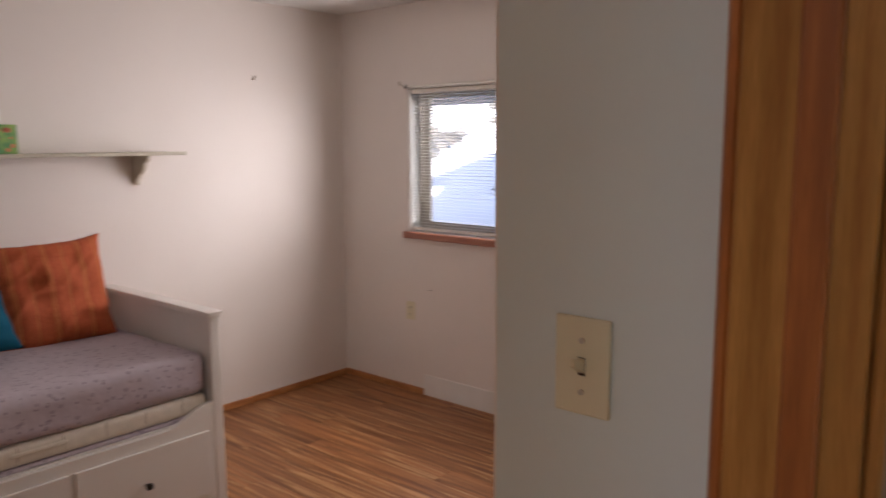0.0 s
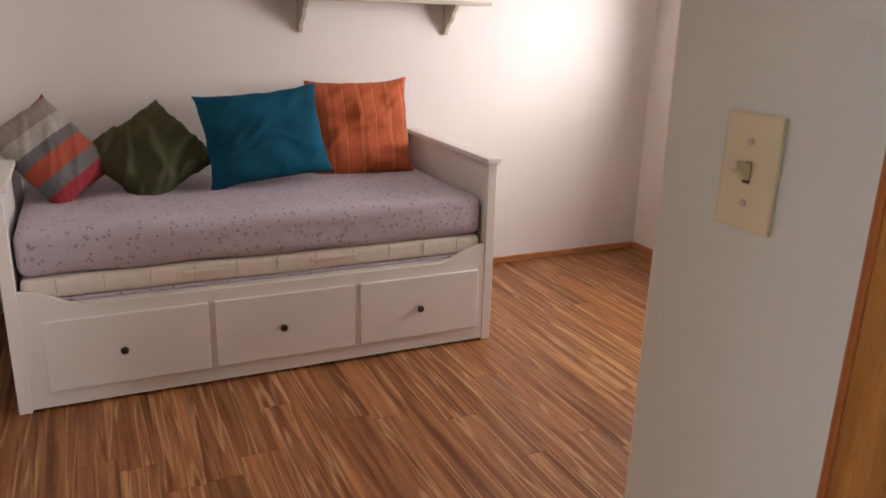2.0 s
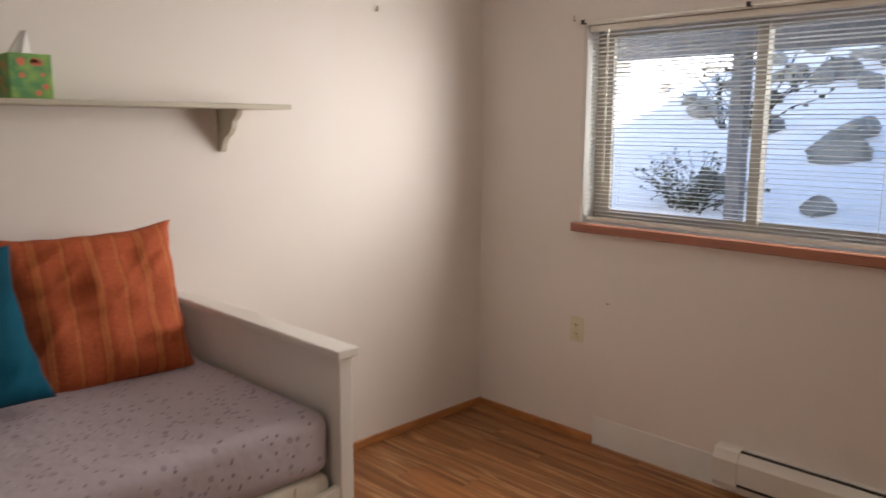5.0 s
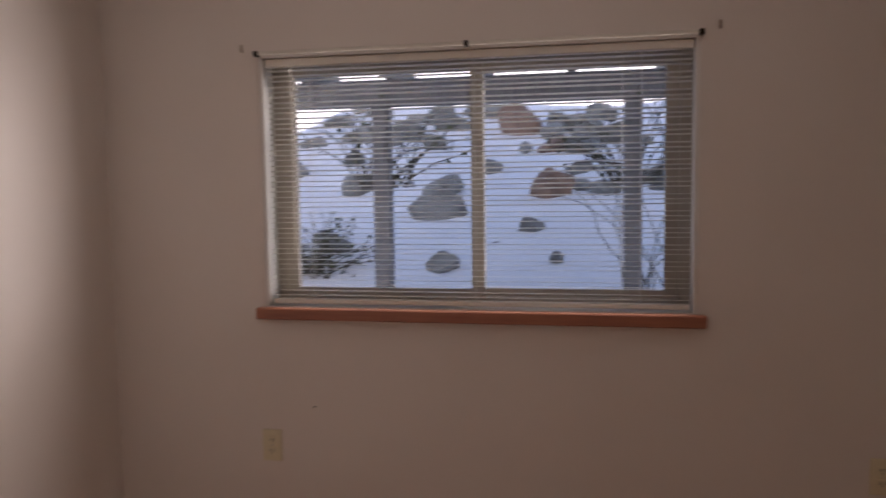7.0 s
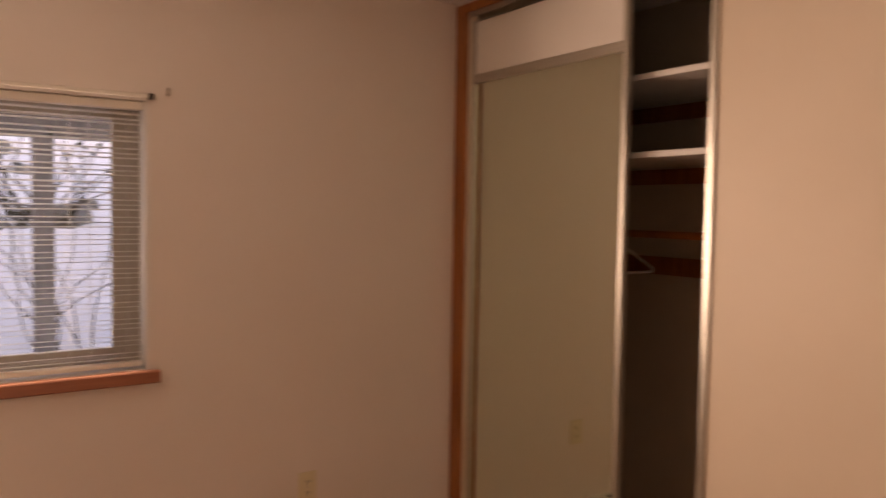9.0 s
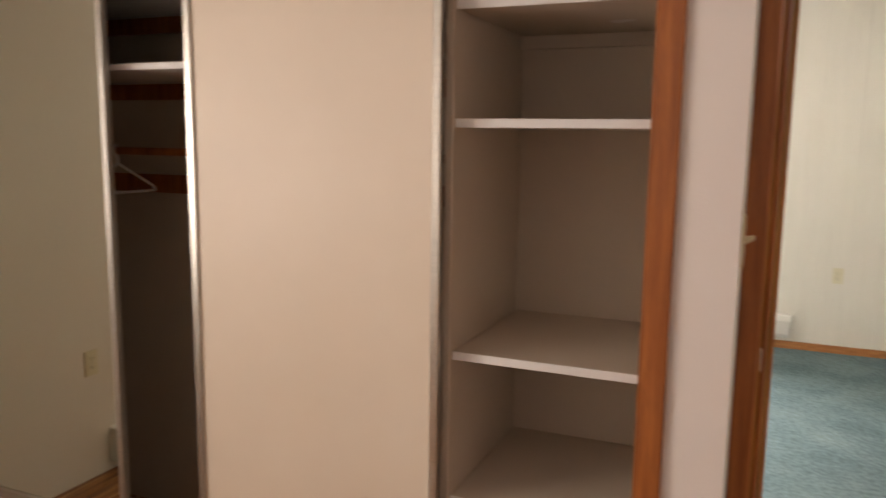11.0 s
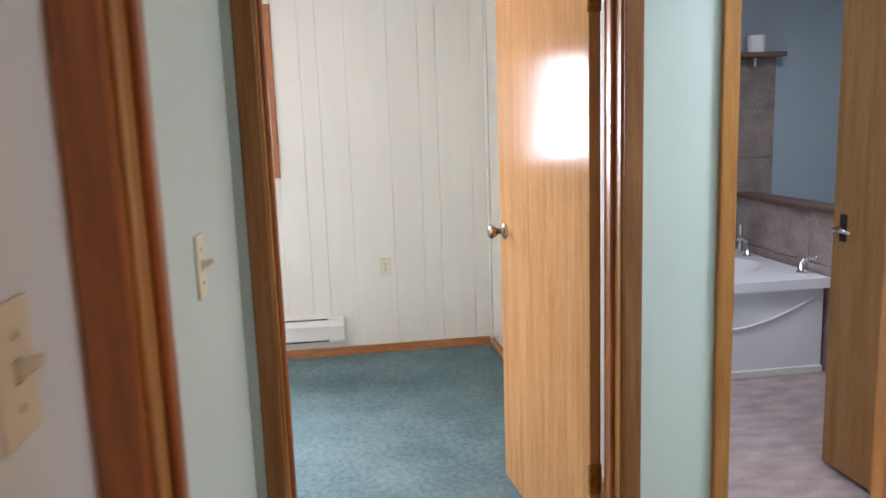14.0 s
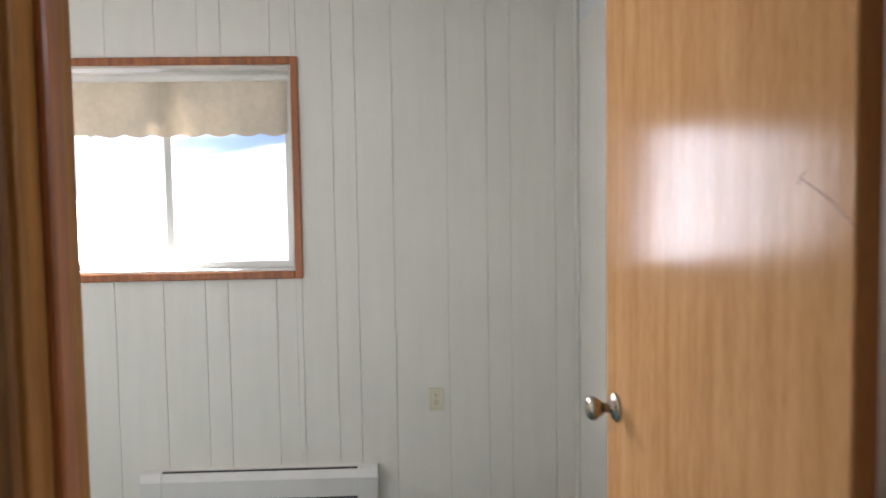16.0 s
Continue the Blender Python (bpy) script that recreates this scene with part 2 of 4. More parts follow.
O1, O2, O3 = (0.46, 0.095, 0.03), (0.40, 0.075, 0.022), (0.52, 0.19, 0.055)
M_ORANGE = bands("orange_striped_cotton", [(0, O1), (0.3, O2), (0.36, O3), (0.39, O1), (0.44, O3), (0.47, O2), (0.6, O1), (0.9, O3), (0.93, O2)], 0, 6.6)
M_KNIT = bands("striped_knit", [(0, (0.30, 0.025, 0.032)), (0.22, (0.13, 0.125, 0.125)), (0.34, (0.36, 0.07, 0.032)), (0.5, (0.13, 0.125, 0.125)), (0.6, (0.36, 0.34, 0.30)), (0.74, (0.25, 0.20, 0.17)), (0.9, (0.30, 0.025, 0.032))], 1, 2.1)
M_RUG = bands("rug_border", [(0, (0.42, 0.33, 0.20)), (0.12, (0.03, 0.022, 0.016)), (0.3, (0.45, 0.36, 0.23)), (0.5, (0.12, 0.07, 0.04)), (0.62, (0.45, 0.36, 0.23)), (0.85, (0.03, 0.022, 0.016))], 1, 5.0)


def dotted():
    """Lilac cotton with small rings and dots."""
    m = bpy.data.materials.new("dotted_lilac_cotton")
    m.use_nodes = True
    nt = m.node_tree
    b = nt.nodes["Principled BSDF"]
    b.inputs["Roughness"].default_value = 0.9
    tc = nt.nodes.new("ShaderNodeTexCoord")
    prev = None
    for scale, lo, hi, col in ((38, 0.15, 0.30, (0.24, 0.19, 0.23)), (24, 0.30, 0.36, (0.30, 0.25, 0.30))):
        v = nt.nodes.new("ShaderNodeTexVoronoi")
        v.inputs["Scale"].default_value = scale
        nt.links.new(tc.outputs["Object"], v.inputs["Vector"])
        r = nt.nodes.new("ShaderNodeValToRGB")
        el = r.color_ramp.elements
        if lo > 0.2:
            el[0].position, el[0].color = 0.0, (0, 0, 0, 1)
            el[1].position, el[1].color = 0.16, (1, 1, 1, 1)
            e = el.new(0.22)
            e.color = (0, 0, 0, 1)
        else:
            el[0].position, el[0].color = lo, (1, 1, 1, 1)
            el[1].position, el[1].color = lo + 0.05, (0, 0, 0, 1)
        nt.links.new(v.outputs["Distance"], r.inputs[0])
        mx = nt.nodes.new("ShaderNodeMixRGB")
        mx.inputs[1].default_value = (0.52, 0.455, 0.50, 1)
        mx.inputs[2].default_value = (*col, 1)
        nt.links.new(r.outputs[0], mx.inputs[0])
        if prev:
            nt.links.new(prev, mx.inputs[1])
        prev = mx.outputs[0]
    nt.links.new(prev, b.inputs["Base Color"])
    n = nt.nodes.new("ShaderNodeTexNoise")
    n.inputs["Scale"].default_value = 14
    nt.links.new(tc.outputs["Object"], n.inputs["Vector"])
    bp = nt.nodes.new("ShaderNodeBump")
    bp.inputs["Strength"].default_value, bp.inputs["Distance"].default_value = 0.35, 0.02
    nt.links.new(n.outputs[0], bp.inputs["Height"])
    nt.links.new(bp.outputs[0], b.inputs["Normal"])
    return m


M_DOTS = dotted()


def glass_mat():
    m = bpy.data.materials.new("window_glass")
    m.use_nodes = True
    b = m.node_tree.nodes["Principled BSDF"]
    b.inputs["Roughness"].default_value, b.inputs["IOR"].default_value = 0.0, 1.05
    b.inputs["Transmission Weight"].default_value = 1.0
    return m


M_GLASS = glass_mat()
M_MIRROR = mat("mirror_silver", (0.72, 0.77, 0.65), 0.015, 1.0, color2=(0.72, 0.77, 0.65))


# ---- mesh helpers ----
def boxes(bm, items):
    for lo, hi in items:
        c = [(a + b) / 2 for a, b in zip(lo, hi)]
        s = [abs(b - a) for a, b in zip(lo, hi)]
        bmesh.ops.create_cube(bm, size=1, matrix=Matrix.Translation(c) @ Matrix.Diagonal((*s, 1)))
    return bm


def box(lo, hi, bevel=0.0, seg=1):
    bm = boxes(bmesh.new(), [(lo, hi)])
    if bevel:
        bmesh.ops.bevel(bm, geom=bm.edges[:], offset=bevel, segments=seg, profile=0.6, affect="EDGES", clamp_overlap=True)
    return bm


def cyl(p, q, r, r2=None, n=20, bevel=0.0):
    bm = bmesh.new()
    p, q = Vector(p), Vector(q)
    d = q - p
    m = Matrix.Translation((p + q) / 2) @ d.to_track_quat("Z", "Y").to_matrix().to_4x4()
    bmesh.ops.create_cone(bm, cap_ends=True, segments=n, radius1=r, radius2=r if r2 is None else r2, depth=d.length, matrix=m)
    if bevel:
        es = [e for e in bm.edges if e.calc_face_angle(0) > 0.8]
        bmesh.ops.bevel(bm, geom=es, offset=bevel, segments=2, affect="EDGES", clamp_overlap=True)
    return bm


def lathe(profile, m, n=24):
    """profile: (radius, height) pairs round local z, placed by m."""
    bm = bmesh.new()
    rings = []
    for r, h in profile:
        rings.append([bm.verts.new(m @ Vector((r * math.cos(2 * math.pi * i / n), r * math.sin(2 * math.pi * i / n), h))) for i in range(n)])
    for a, b in zip(rings, rings[1:]):
        for i in range(n):
            bm.faces.new((a[i], a[(i + 1) % n], b[(i + 1) % n], b[i]))
    bm.faces.new(rings[0][::-1])
    bm.faces.new(rings[-1])
    return bm


def extrude_outline(pts, axis, a, b, bevel=0.0):
    """A prism over a plane outline; axis is the index of the extrusion direction."""
    bm = bmesh.new()

    def at(p, v):
        c = list(p)
        c.insert(axis, v)
        return c
    lo = [bm.verts.new(at(p, a)) for p in pts]
    hi = [bm.verts.new(at(p, b)) for p in pts]
    bm.faces.new(lo)
    bm.faces.new(hi[::-1])
    n = len(pts)
    for i in range(n):
        bm.faces.new((lo[i], hi[i], hi[(i + 1) % n], lo[(i + 1) % n]))
    bmesh.ops.recalc_face_normals(bm, faces=bm.faces[:])
    if bevel:
        bmesh.ops.bevel(bm, geom=bm.edges[:], offset=bevel, segments=1, affect="EDGES", clamp_overlap=True)
    return bm


def mesh_of(name, bm, material, smooth=False):
    me = bpy.data.meshes.new(name)
    bm.normal_update()
    bm.to_mesh(me)
    bm.free()
    me.materials.append(material)
    if smooth:
        for p in me.polygons:
            p.use_smooth = True
    return me


def part(name, bm, material, parent=None, label="", smooth=False):
    ob = new(name, mesh_of(name, bm, material, smooth))
    if parent is not None:
        ob.parent = parent
        ob.matrix_parent_inverse = parent.matrix_basis.inverted()
    if label:
        tagged(ob, label)
    return ob


def thing(name, label, category, at=(0, 0, 0), group=""):
    e = new(name)
    e.matrix_basis = Matrix.Translation(at)
    return tagged(e, label, category, group)


def structure(name, bm, material, label, category="structure", smooth=False):
    return tagged(part(name, bm, material, None, "", smooth), label, category, "", "structure")


# ---- plan ----
CEIL = 2.36
CEIL2 = 2.62         # second room
XW = -3.74          # west wall of the bedroom
YC = -3.225         # closet front
XC = -2.642         # closet end wall, carrying the switch
Y1, Y2 = -3.535, -3.645   # hall-side wall of the bedroom
H1, H2 = -4.67, -4.79   # far hall wall
YB = -7.63          # far wall of the second room
XB = -3.906         # west wall of the second room
DOORTOP = 2.06
D1L, D1R = -2.700, -3.635
D2L, D2R = -2.741, -3.655
D3L, D3R = -3.985, -4.95
WIN = (-0.592, -2.035, 1.015, 1.88)
WB = (-2.54, -1.32, 1.215, 2.195)

# ---- shell of the first room ----
wy1, wy0, wz0, wz1 = WIN
structure("wall_north", box((XW - 0.12, 0.0, -0.1), (0.16, 0.12, CEIL)), M_WALL, "off-white painted wall behind the daybed", "wall")
structure("wall_east", boxes(bmesh.new(), [((0, wy1, 0 - 0.1), (0.16, 0, CEIL)), ((0, -4.0, -0.1), (0.16, wy0, CEIL)), ((0, wy0, -0.1), (0.16, wy1, wz0 - 0.02)), ((0, wy0, wz1), (0.16, wy1, CEIL))]), M_WALL, "off-white painted wall with a wide window", "wall")
structure("wall_west", box((XW - 0.12, Y1, -0.1), (XW, 0, CEIL)), M_WALL, "off-white painted wall", "wall")
structure("wall_closet_end", boxes(bmesh.new(), [((XC, Y1, -0.1), (XC + 0.10, YC - 0.004, CEIL)), ((XC + 0.10, YC - 0.10, -0.1), (-2.46, YC - 0.004, CEIL))]), M_SWALL, "pale cool-toned closet end wall with a light switch", "wall")
structure("wall_closet_front", boxes(bmesh.new(), [((XC, YC - 0.004, -0.1), (-2.46, YC, CEIL)), ((-2.46, YC - 0.10, 2.335), (0, YC, CEIL))]), M_WALL, "painted wall strip beside the closet", "wall")
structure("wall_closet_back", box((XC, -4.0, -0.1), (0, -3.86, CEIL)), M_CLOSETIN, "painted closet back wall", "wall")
structure("wall_hall_north", boxes(bmesh.new(), [((XC + 0.10, Y2, -0.1), (D1L + 0.018, Y1, CEIL)), ((XW - 0.12, Y2, -0.1), (D1R - 0.018, Y1, CEIL)), ((D1R - 0.018, Y2, DOORTOP + 0.018), (D1L + 0.018, Y1, CEIL)), ((-5.9, Y2, -0.1), (XW - 0.12, Y1, CEIL))]), M_MINT, "mint painted hall wall with a doorway", "wall")
structure("ceiling", boxes(bmesh.new(), [((XW - 0.12, -4.0, CEIL), (0.16, 0.12, CEIL + 0.1)), ((-6.4, H2, CEIL), (0.16, -4.0, CEIL + 0.1)), ((XB, YB - 0.2, CEIL2), (0.16, H2, CEIL2 + 0.1)), ((-6.4, YB - 0.2, CEIL), (XB, H2, CEIL + 0.1)), ((XB, H2, CEIL + 0.1), (0.16, H2 + 0.1, CEIL2 + 0.1))]), M_CEIL, "white textured ceiling", "ceiling")
# Unseen block; its height is chosen so its shadow covers the slope.
structure("roof", boxes(bmesh.new(), [((-6.5, YB - 0.14, CEIL2 + 0.12), (0.16, 0.12, 6.4)), ((-6.8, YB - 0.5, 6.4), (0.5, 0.45, 6.6))]), M_ROOF, "unseen upper storey block with flat roof, added to shade the slope", "roof")

# ---- hall, second room, bathroom shells ----
structure("wall_hall_east", boxes(bmesh.new(), [((-2.655, H1, -0.1), (-2.55, Y2, CEIL))]), M_MINT, "mint painted hall end wall with a switch", "wall")
structure("wall_hall_south", boxes(bmesh.new(), [((D2L + 0.018, H2, -0.1), (-2.55, H1, CEIL)), ((D3L + 0.018, H2, -0.1), (D2R - 0.018, H1, CEIL)), ((-5.9, H2, -0.1), (D3R - 0.018, H1, CEIL)), ((D2R - 0.018, H2, DOORTOP + 0.018), (D2L + 0.018, H1, CEIL)), ((D3R - 0.018, H2, DOORTOP + 0.018), (D3L + 0.018, H1, CEIL))]), M_MINT, "mint painted hall wall between two doorways", "wall")
structure("wall_hall_west", box((-6.0, H2, -0.1), (-5.9, Y1, CEIL)), M_MINT, "mint painted hall wall", "wall")
bx0, bx1, bz0, bz1 = WB
structure("wall_second_south", boxes(bmesh.new(), [((XB, YB - 0.14, -0.1), (bx0, YB, CEIL2)), ((bx1, YB - 0.14, -0.1), (0.16, YB, CEIL2)), ((bx0, YB - 0.14, -0.1), (bx1, YB, bz0)), ((bx0, YB - 0.14, bz1), (bx1, YB, CEIL2))]), M_PANEL, "wall core behind painted panelling", "wall")
structure("wall_second_west", box((XB - 0.06, YB - 0.14, -0.1), (XB, H2, CEIL2)), M_PANEL, "cream painted wall beside the open door", "wall")
structure("wall_second_east", box((0.0, YB, -0.1), (0.16, -4.0, CEIL2)), M_PANEL, "cream painted wall", "wall")
structure("wall_second_north", box((-2.55, H2, -0.1), (0.0, H1, CEIL2)), M_PANEL, "cream painted wall", "wall")
structure("wall_bath_south", box((-6.4, YB - 0.14, -0.1), (XB - 0.06, YB, CEIL)), M_BATHW, "blue-grey bathroom wall", "wall")
structure("wall_bath_west", box((-6.5, YB - 0.14, -0.1), (-6.4, 0.12, CEIL2 + 0.12)), M_BATHW, "blue-grey bathroom wall", "wall")
structure("wall_bath_east", box((XB - 0.075, YB, -0.1), (XB - 0.063, H2, CEIL)), M_BATHW, "blue-grey bathroom wall", "wall")

structure("floor", box((XW, Y1, -0.1), (0, 0, -0.012)), M_SLOT, "underlay below the laminate planks", "floor")
structure("floor_closet", box((XC, -3.86, -0.1), (0, YC, -0.004)), M_LAMIN, "wood laminate closet floor", "floor")
structure("floor_hall", box((-5.9, H2, -0.1), (-2.55, Y1, -0.002)), M_LINO, "cream vinyl hall floor", "floor")
structure("floor_second", box((XB, YB, -0.1), (0.0, H2, 0.004)), M_CARPET, "blue-green cut pile carpet", "floor")
structure("floor_bath", box((-6.4, YB, -0.1), (XB - 0.06, H2, 0.0)), M_VINYLF, "mottled stone-look vinyl floor", "floor")

# ---- panelling of the second room ----
seams = [-1.10, -1.30, -1.45, -1.679, -1.909, -2.107, -2.215, -2.445, -2.568, -2.732, -2.841, -3.014, -3.273, -3.464, -3.578, -3.795]
panelwall = tagged(new("wall_panelling"), "cream painted vertical groove panelling", "wall panelling", "", "structure")
edges = [-0.0] + [-0.25, -0.45, -0.62, -0.85] + seams + [XB]
for a, b in zip(edges, edges[1:]):
    l, r = a - 0.0009, b + 0.0009
    spans = [(0.0, CEIL2)]
    for z0, z1 in spans:
        if r < bx1 and l > bx0:
            cl, cr = min(l, bx1), max(r, bx0)
            if l > bx1:
                part("board", box((bx1, YB, z0), (l, YB + 0.009, z1), 0.0015), M_PANEL, panelwall)
            if r < bx0:
                part("board", box((r, YB, z0), (bx0, YB + 0.009, z1), 0.0015), M_PANEL, panelwall)
            part("board", box((cr, YB, z0), (cl, YB + 0.009, bz0), 0.0015), M_PANEL, panelwall)
            part("board", box((cr, YB, bz1), (cl, YB + 0.009, z1), 0.0015), M_PANEL, panelwall)
        else:
            part("board", box((r, YB, z0), (l, YB + 0.009, z1), 0.0015), M_PANEL, panelwall)
structure("corner_trim", box((XB, YB + 0.009, 0.06), (XB + 0.018, YB + 0.04, CEIL2), 0.004), M_PANEL, "cream corner moulding", "trim")


# ---- baseboards ----
def baseboard(a, b, h=0.040, t=0.012, m=None):
    lo = [min(a[0], b[0]), min(a[1], b[1]), 0]
    hi = [max(a[0], b[0]), max(a[1], b[1]), h]
    return structure("baseboard", box(lo, hi, 0.003), m or M_BASEB, "narrow stained wood baseboard", "baseboard")


baseboard((XW, -0.012), (-0.012, 0.0))
baseboard((-0.012, -0.703), (0.0, 0.0))
baseboard((XW, Y1 + 0.02), (XW + 0.012, -0.013))
baseboard((XB + 0.02, YB + 0.01), (-0.02, YB + 0.022), 0.06)
baseboard((XB, YB + 0.045), (XB + 0.012, H2 - 0.02), 0.06)
structure("wall_patch", box((-0.004, -1.36, 0.0), (0.0, -0.705, 0.132), 0.001), M_SHELFW, "unpainted white wall patch beside the heater", "wall patch")


# ---- doors and casings ----
def frame_of(name, xl, xr, y0, y1, m_room, m_hall, stop_y, cw=0.06):
    """Jamb lining with stop and casings round an opening in a wall between y0 (north) and y1 (south)."""
    d = tagged(new(name), "stained fir door frame with flat casings", "door frame", "", "structure")
    for s, x in ((1, xl), (-1, xr)):
        part("jamb", box((min(x, x + s * 0.018), y1 - 0.003, 0), (max(x, x + s * 0.018), y0 + 0.003, DOORTOP), 0.002), M_CASING2, d)
        # darker wood than the jamb: the recess shadow is coloured into the stop
        part("stop", box((min(x, x - s * 0.012), stop_y - 0.016, 0), (max(x, x - s * 0.012), stop_y + 0.016, DOORTOP), 0.003), M_CASING, d)
        for y, t, m in ((y0, 1, m_room), (y1, -1, m_hall)):
            ya, yb = y + t * 0.004, y + t * 0.018
            part("casing", box((min(x + s * 0.006, x + s * (cw + 0.006)), min(ya, yb), 0), (max(x + s * 0.006, x + s * (cw + 0.006)), max(ya, yb), DOORTOP + cw), 0.004), m, d)
    part("head", box((xr, y1 - 0.003, DOORTOP), (xl, y0 + 0.003, DOORTOP + 0.018)), M_CASING2, d)
    for y, t, m in ((y0, 1, m_room), (y1, -1, m_hall)):
        ya, yb = y + t * 0.004, y + t * 0.018
        part("head_casing", box((xr - 0.005, min(ya, yb), DOORTOP + 0.006), (xl + 0.005, max(ya, yb), DOORTOP + cw), 0.003), m, d)
    return d


f1 = frame_of("door_frame", D1L, D1R, Y1, Y2, M_CASING, M_CASING2, -3.60, 0.052)
frame_of("door_frame", D2L, D2R, H1, H2, M_CASING3, M_CASING, -4.725, 0.052)
frame_of("door_frame", D3L, D3R, H1, H2, M_CASING2, M_CASING2, -4.725, 0.05)
part("strike_plate", box((D1L - 0.003, -3.575, 0.955), (D1L + 0.002, -3.548, 1.015), 0.001), M_METAL, f1)
structure("threshold", box((D2R, H2 - 0.02, 0), (D2L, H2 + 0.035, 0.009), 0.004), M_ALU, "metal carpet strip in the doorway", "threshold")


def door_leaf(name, hinge, angle, width, label, knob_z, thick=0.035, side=1, lever=False):
    """Flush veneered leaf; local x runs from the hinge to the free edge."""
    e = thing(name, label, "door")
    m = pose(*hinge, rz=angle)
    leaf = part("leaf", box((0, -thick / 2, 0.015), (width, thick / 2, DOORTOP - 0.005), 0.002), M_DOOR, e)
    for s in (1, -1):
        if lever:
            plate_bm = box((width - 0.085, min(s * thick / 2, s * (thick / 2 + 0.006)), knob_z - 0.055), (width - 0.045, max(s * thick / 2, s * (thick / 2 + 0.006)), knob_z + 0.055), 0.003)
            lv = part("lever_plate", plate_bm, M_KNOB, e, "dark metal lever handle plate")
            part("spindle", cyl((width - 0.065, s * thick / 2, knob_z), (width - 0.065, s * (thick / 2 + 0.045), knob_z), 0.009, n=14), M_METAL, lv)
            part("lever", cyl((width - 0.06, s * (thick / 2 + 0.045), knob_z), (width - 0.17, s * (thick / 2 + 0.05), knob_z - 0.006), 0.009, 0.007, 14, 0.002), M_METAL, lv, "polished metal lever", True)
            continue
        kp = lathe([(0.033, 0), (0.033, 0.004), (0.028, 0.008), (0.012, 0.012), (0.011, 0.03), (0.017, 0.036), (0.027, 0.052), (0.027, 0.06), (0.022, 0.066), (0.006, 0.067)],
                   pose(width - 0.065, s * thick / 2, knob_z, rx=-90 * s))
        part("knob", kp, M_BRASSY, e, "antique metal door knob", True)
    for z in (0.36, 1.775):
        h = part("hinge", cyl((-0.005, -side * (thick / 2 + 0.003), z), (-0.005, -side * (thick / 2 + 0.003), z + 0.09), 0.007, n=10), M_GOLD, e, "worn brass hinge")
        part("hinge_plate", box((-0.004, -thick / 2 - 0.001, z), (0.0005, thick / 2 + 0.001, z + 0.09), 0.0006), M_GOLD, h)
    e.matrix_basis = m
    return e


door_leaf("door", (D1R + 0.018, Y1 + 0.024, 0), 90.5, 0.80, "open glossy birch veneer flush door", 0.98, side=-1)
leaf2 = door_leaf("door", (D2R + 0.017, H2 - 0.03, 0), -85.6, 0.885, "open glossy birch veneer flush door", 1.06, side=-1)
door_leaf("door", (D3R + 0.025, H2 - 0.03, 0), -89, 0.72, "open veneered bathroom door with a lever handle", 1.02, lever=True)


for (xa, za), (xb, zb) in (((0.115, 1.555), (0.05, 1.525)), ((0.05, 1.525), (0.004, 1.495)), ((0.10, 1.563), (0.115, 1.545))):
    sc = new("scratch", mesh_of("scratch", cyl((xa, 0.0176, za), (xb, 0.0176, zb), 0.0008, 0.0014, 6), M_CASING3))
    sc.parent = leaf2
    tagged(sc, "dark split in the veneer")


# ---- switches and outlets ----
def plate(name, m, kind, label):
    """Local x along the wall, y out of the wall."""
    e = thing(name, label, kind)
    part("cover_plate", box((-0.035, 0, -0.057), (0.035, 0.006, 0.057), 0.003, 2), M_IVORY, e)
    if kind == "light switch":
        part("slot", box((-0.0045, 0.004, -0.0105), (0.0045, 0.0064, 0.0105)), M_KNOB, e)
        part("toggle", extrude_outline([(0.004, -0.009), (0.026, 0.004), (0.027, 0.014), (0.004, 0.009)], 0, -0.0042, 0.0042, 0.0012), M_IVORY, e)
        for z in (-0.030, 0.030):
            part("screw", cyl((0, 0.005, z), (0, 0.0075, z), 0.0035, n=12), M_ALU, e)
    else:
        for z in (-0.02, 0.02):
            s = part("socket", box((-0.016, 0.004, z - 0.014), (0.016, 0.0075, z + 0.014), 0.003), M_IVORY, e)
            for x in (-0.006, 0.006):
                part("slot", box((x - 0.0012, 0.0066, z - 0.003), (x + 0.0012, 0.0079, z + 0.007)), M_SLOT, s)
            part("earth_hole", cyl((0, 0.0066, z - 0.008), (0, 0.0079, z - 0.008), 0.002, n=8), M_SLOT, s)
        part("screw", cyl((0, 0.005, 0), (0, 0.0072, 0), 0.003, n=12), M_ALU, e)
    e.matrix_basis = m
    return e


plate("light_switch", pose(XC, -3.352, 1.306, rz=90), "light switch", "ivory toggle light switch on the closet end wall")
plate("light_switch", pose(-2.655, -4.125, 1.25, rz=90), "light switch", "ivory toggle light switch on mint wall")
plate("outlet", pose(0, -0.60, 0.52, rz=90), "outlet", "ivory duplex outlet on the window wall")
plate("outlet", pose(0, -2.58, 0.525, rz=90), "outlet", "ivory duplex outlet on the window wall")
plate("outlet", pose(-3.203, YB + 0.009, 0.574), "outlet", "ivory duplex outlet on cream panelling")


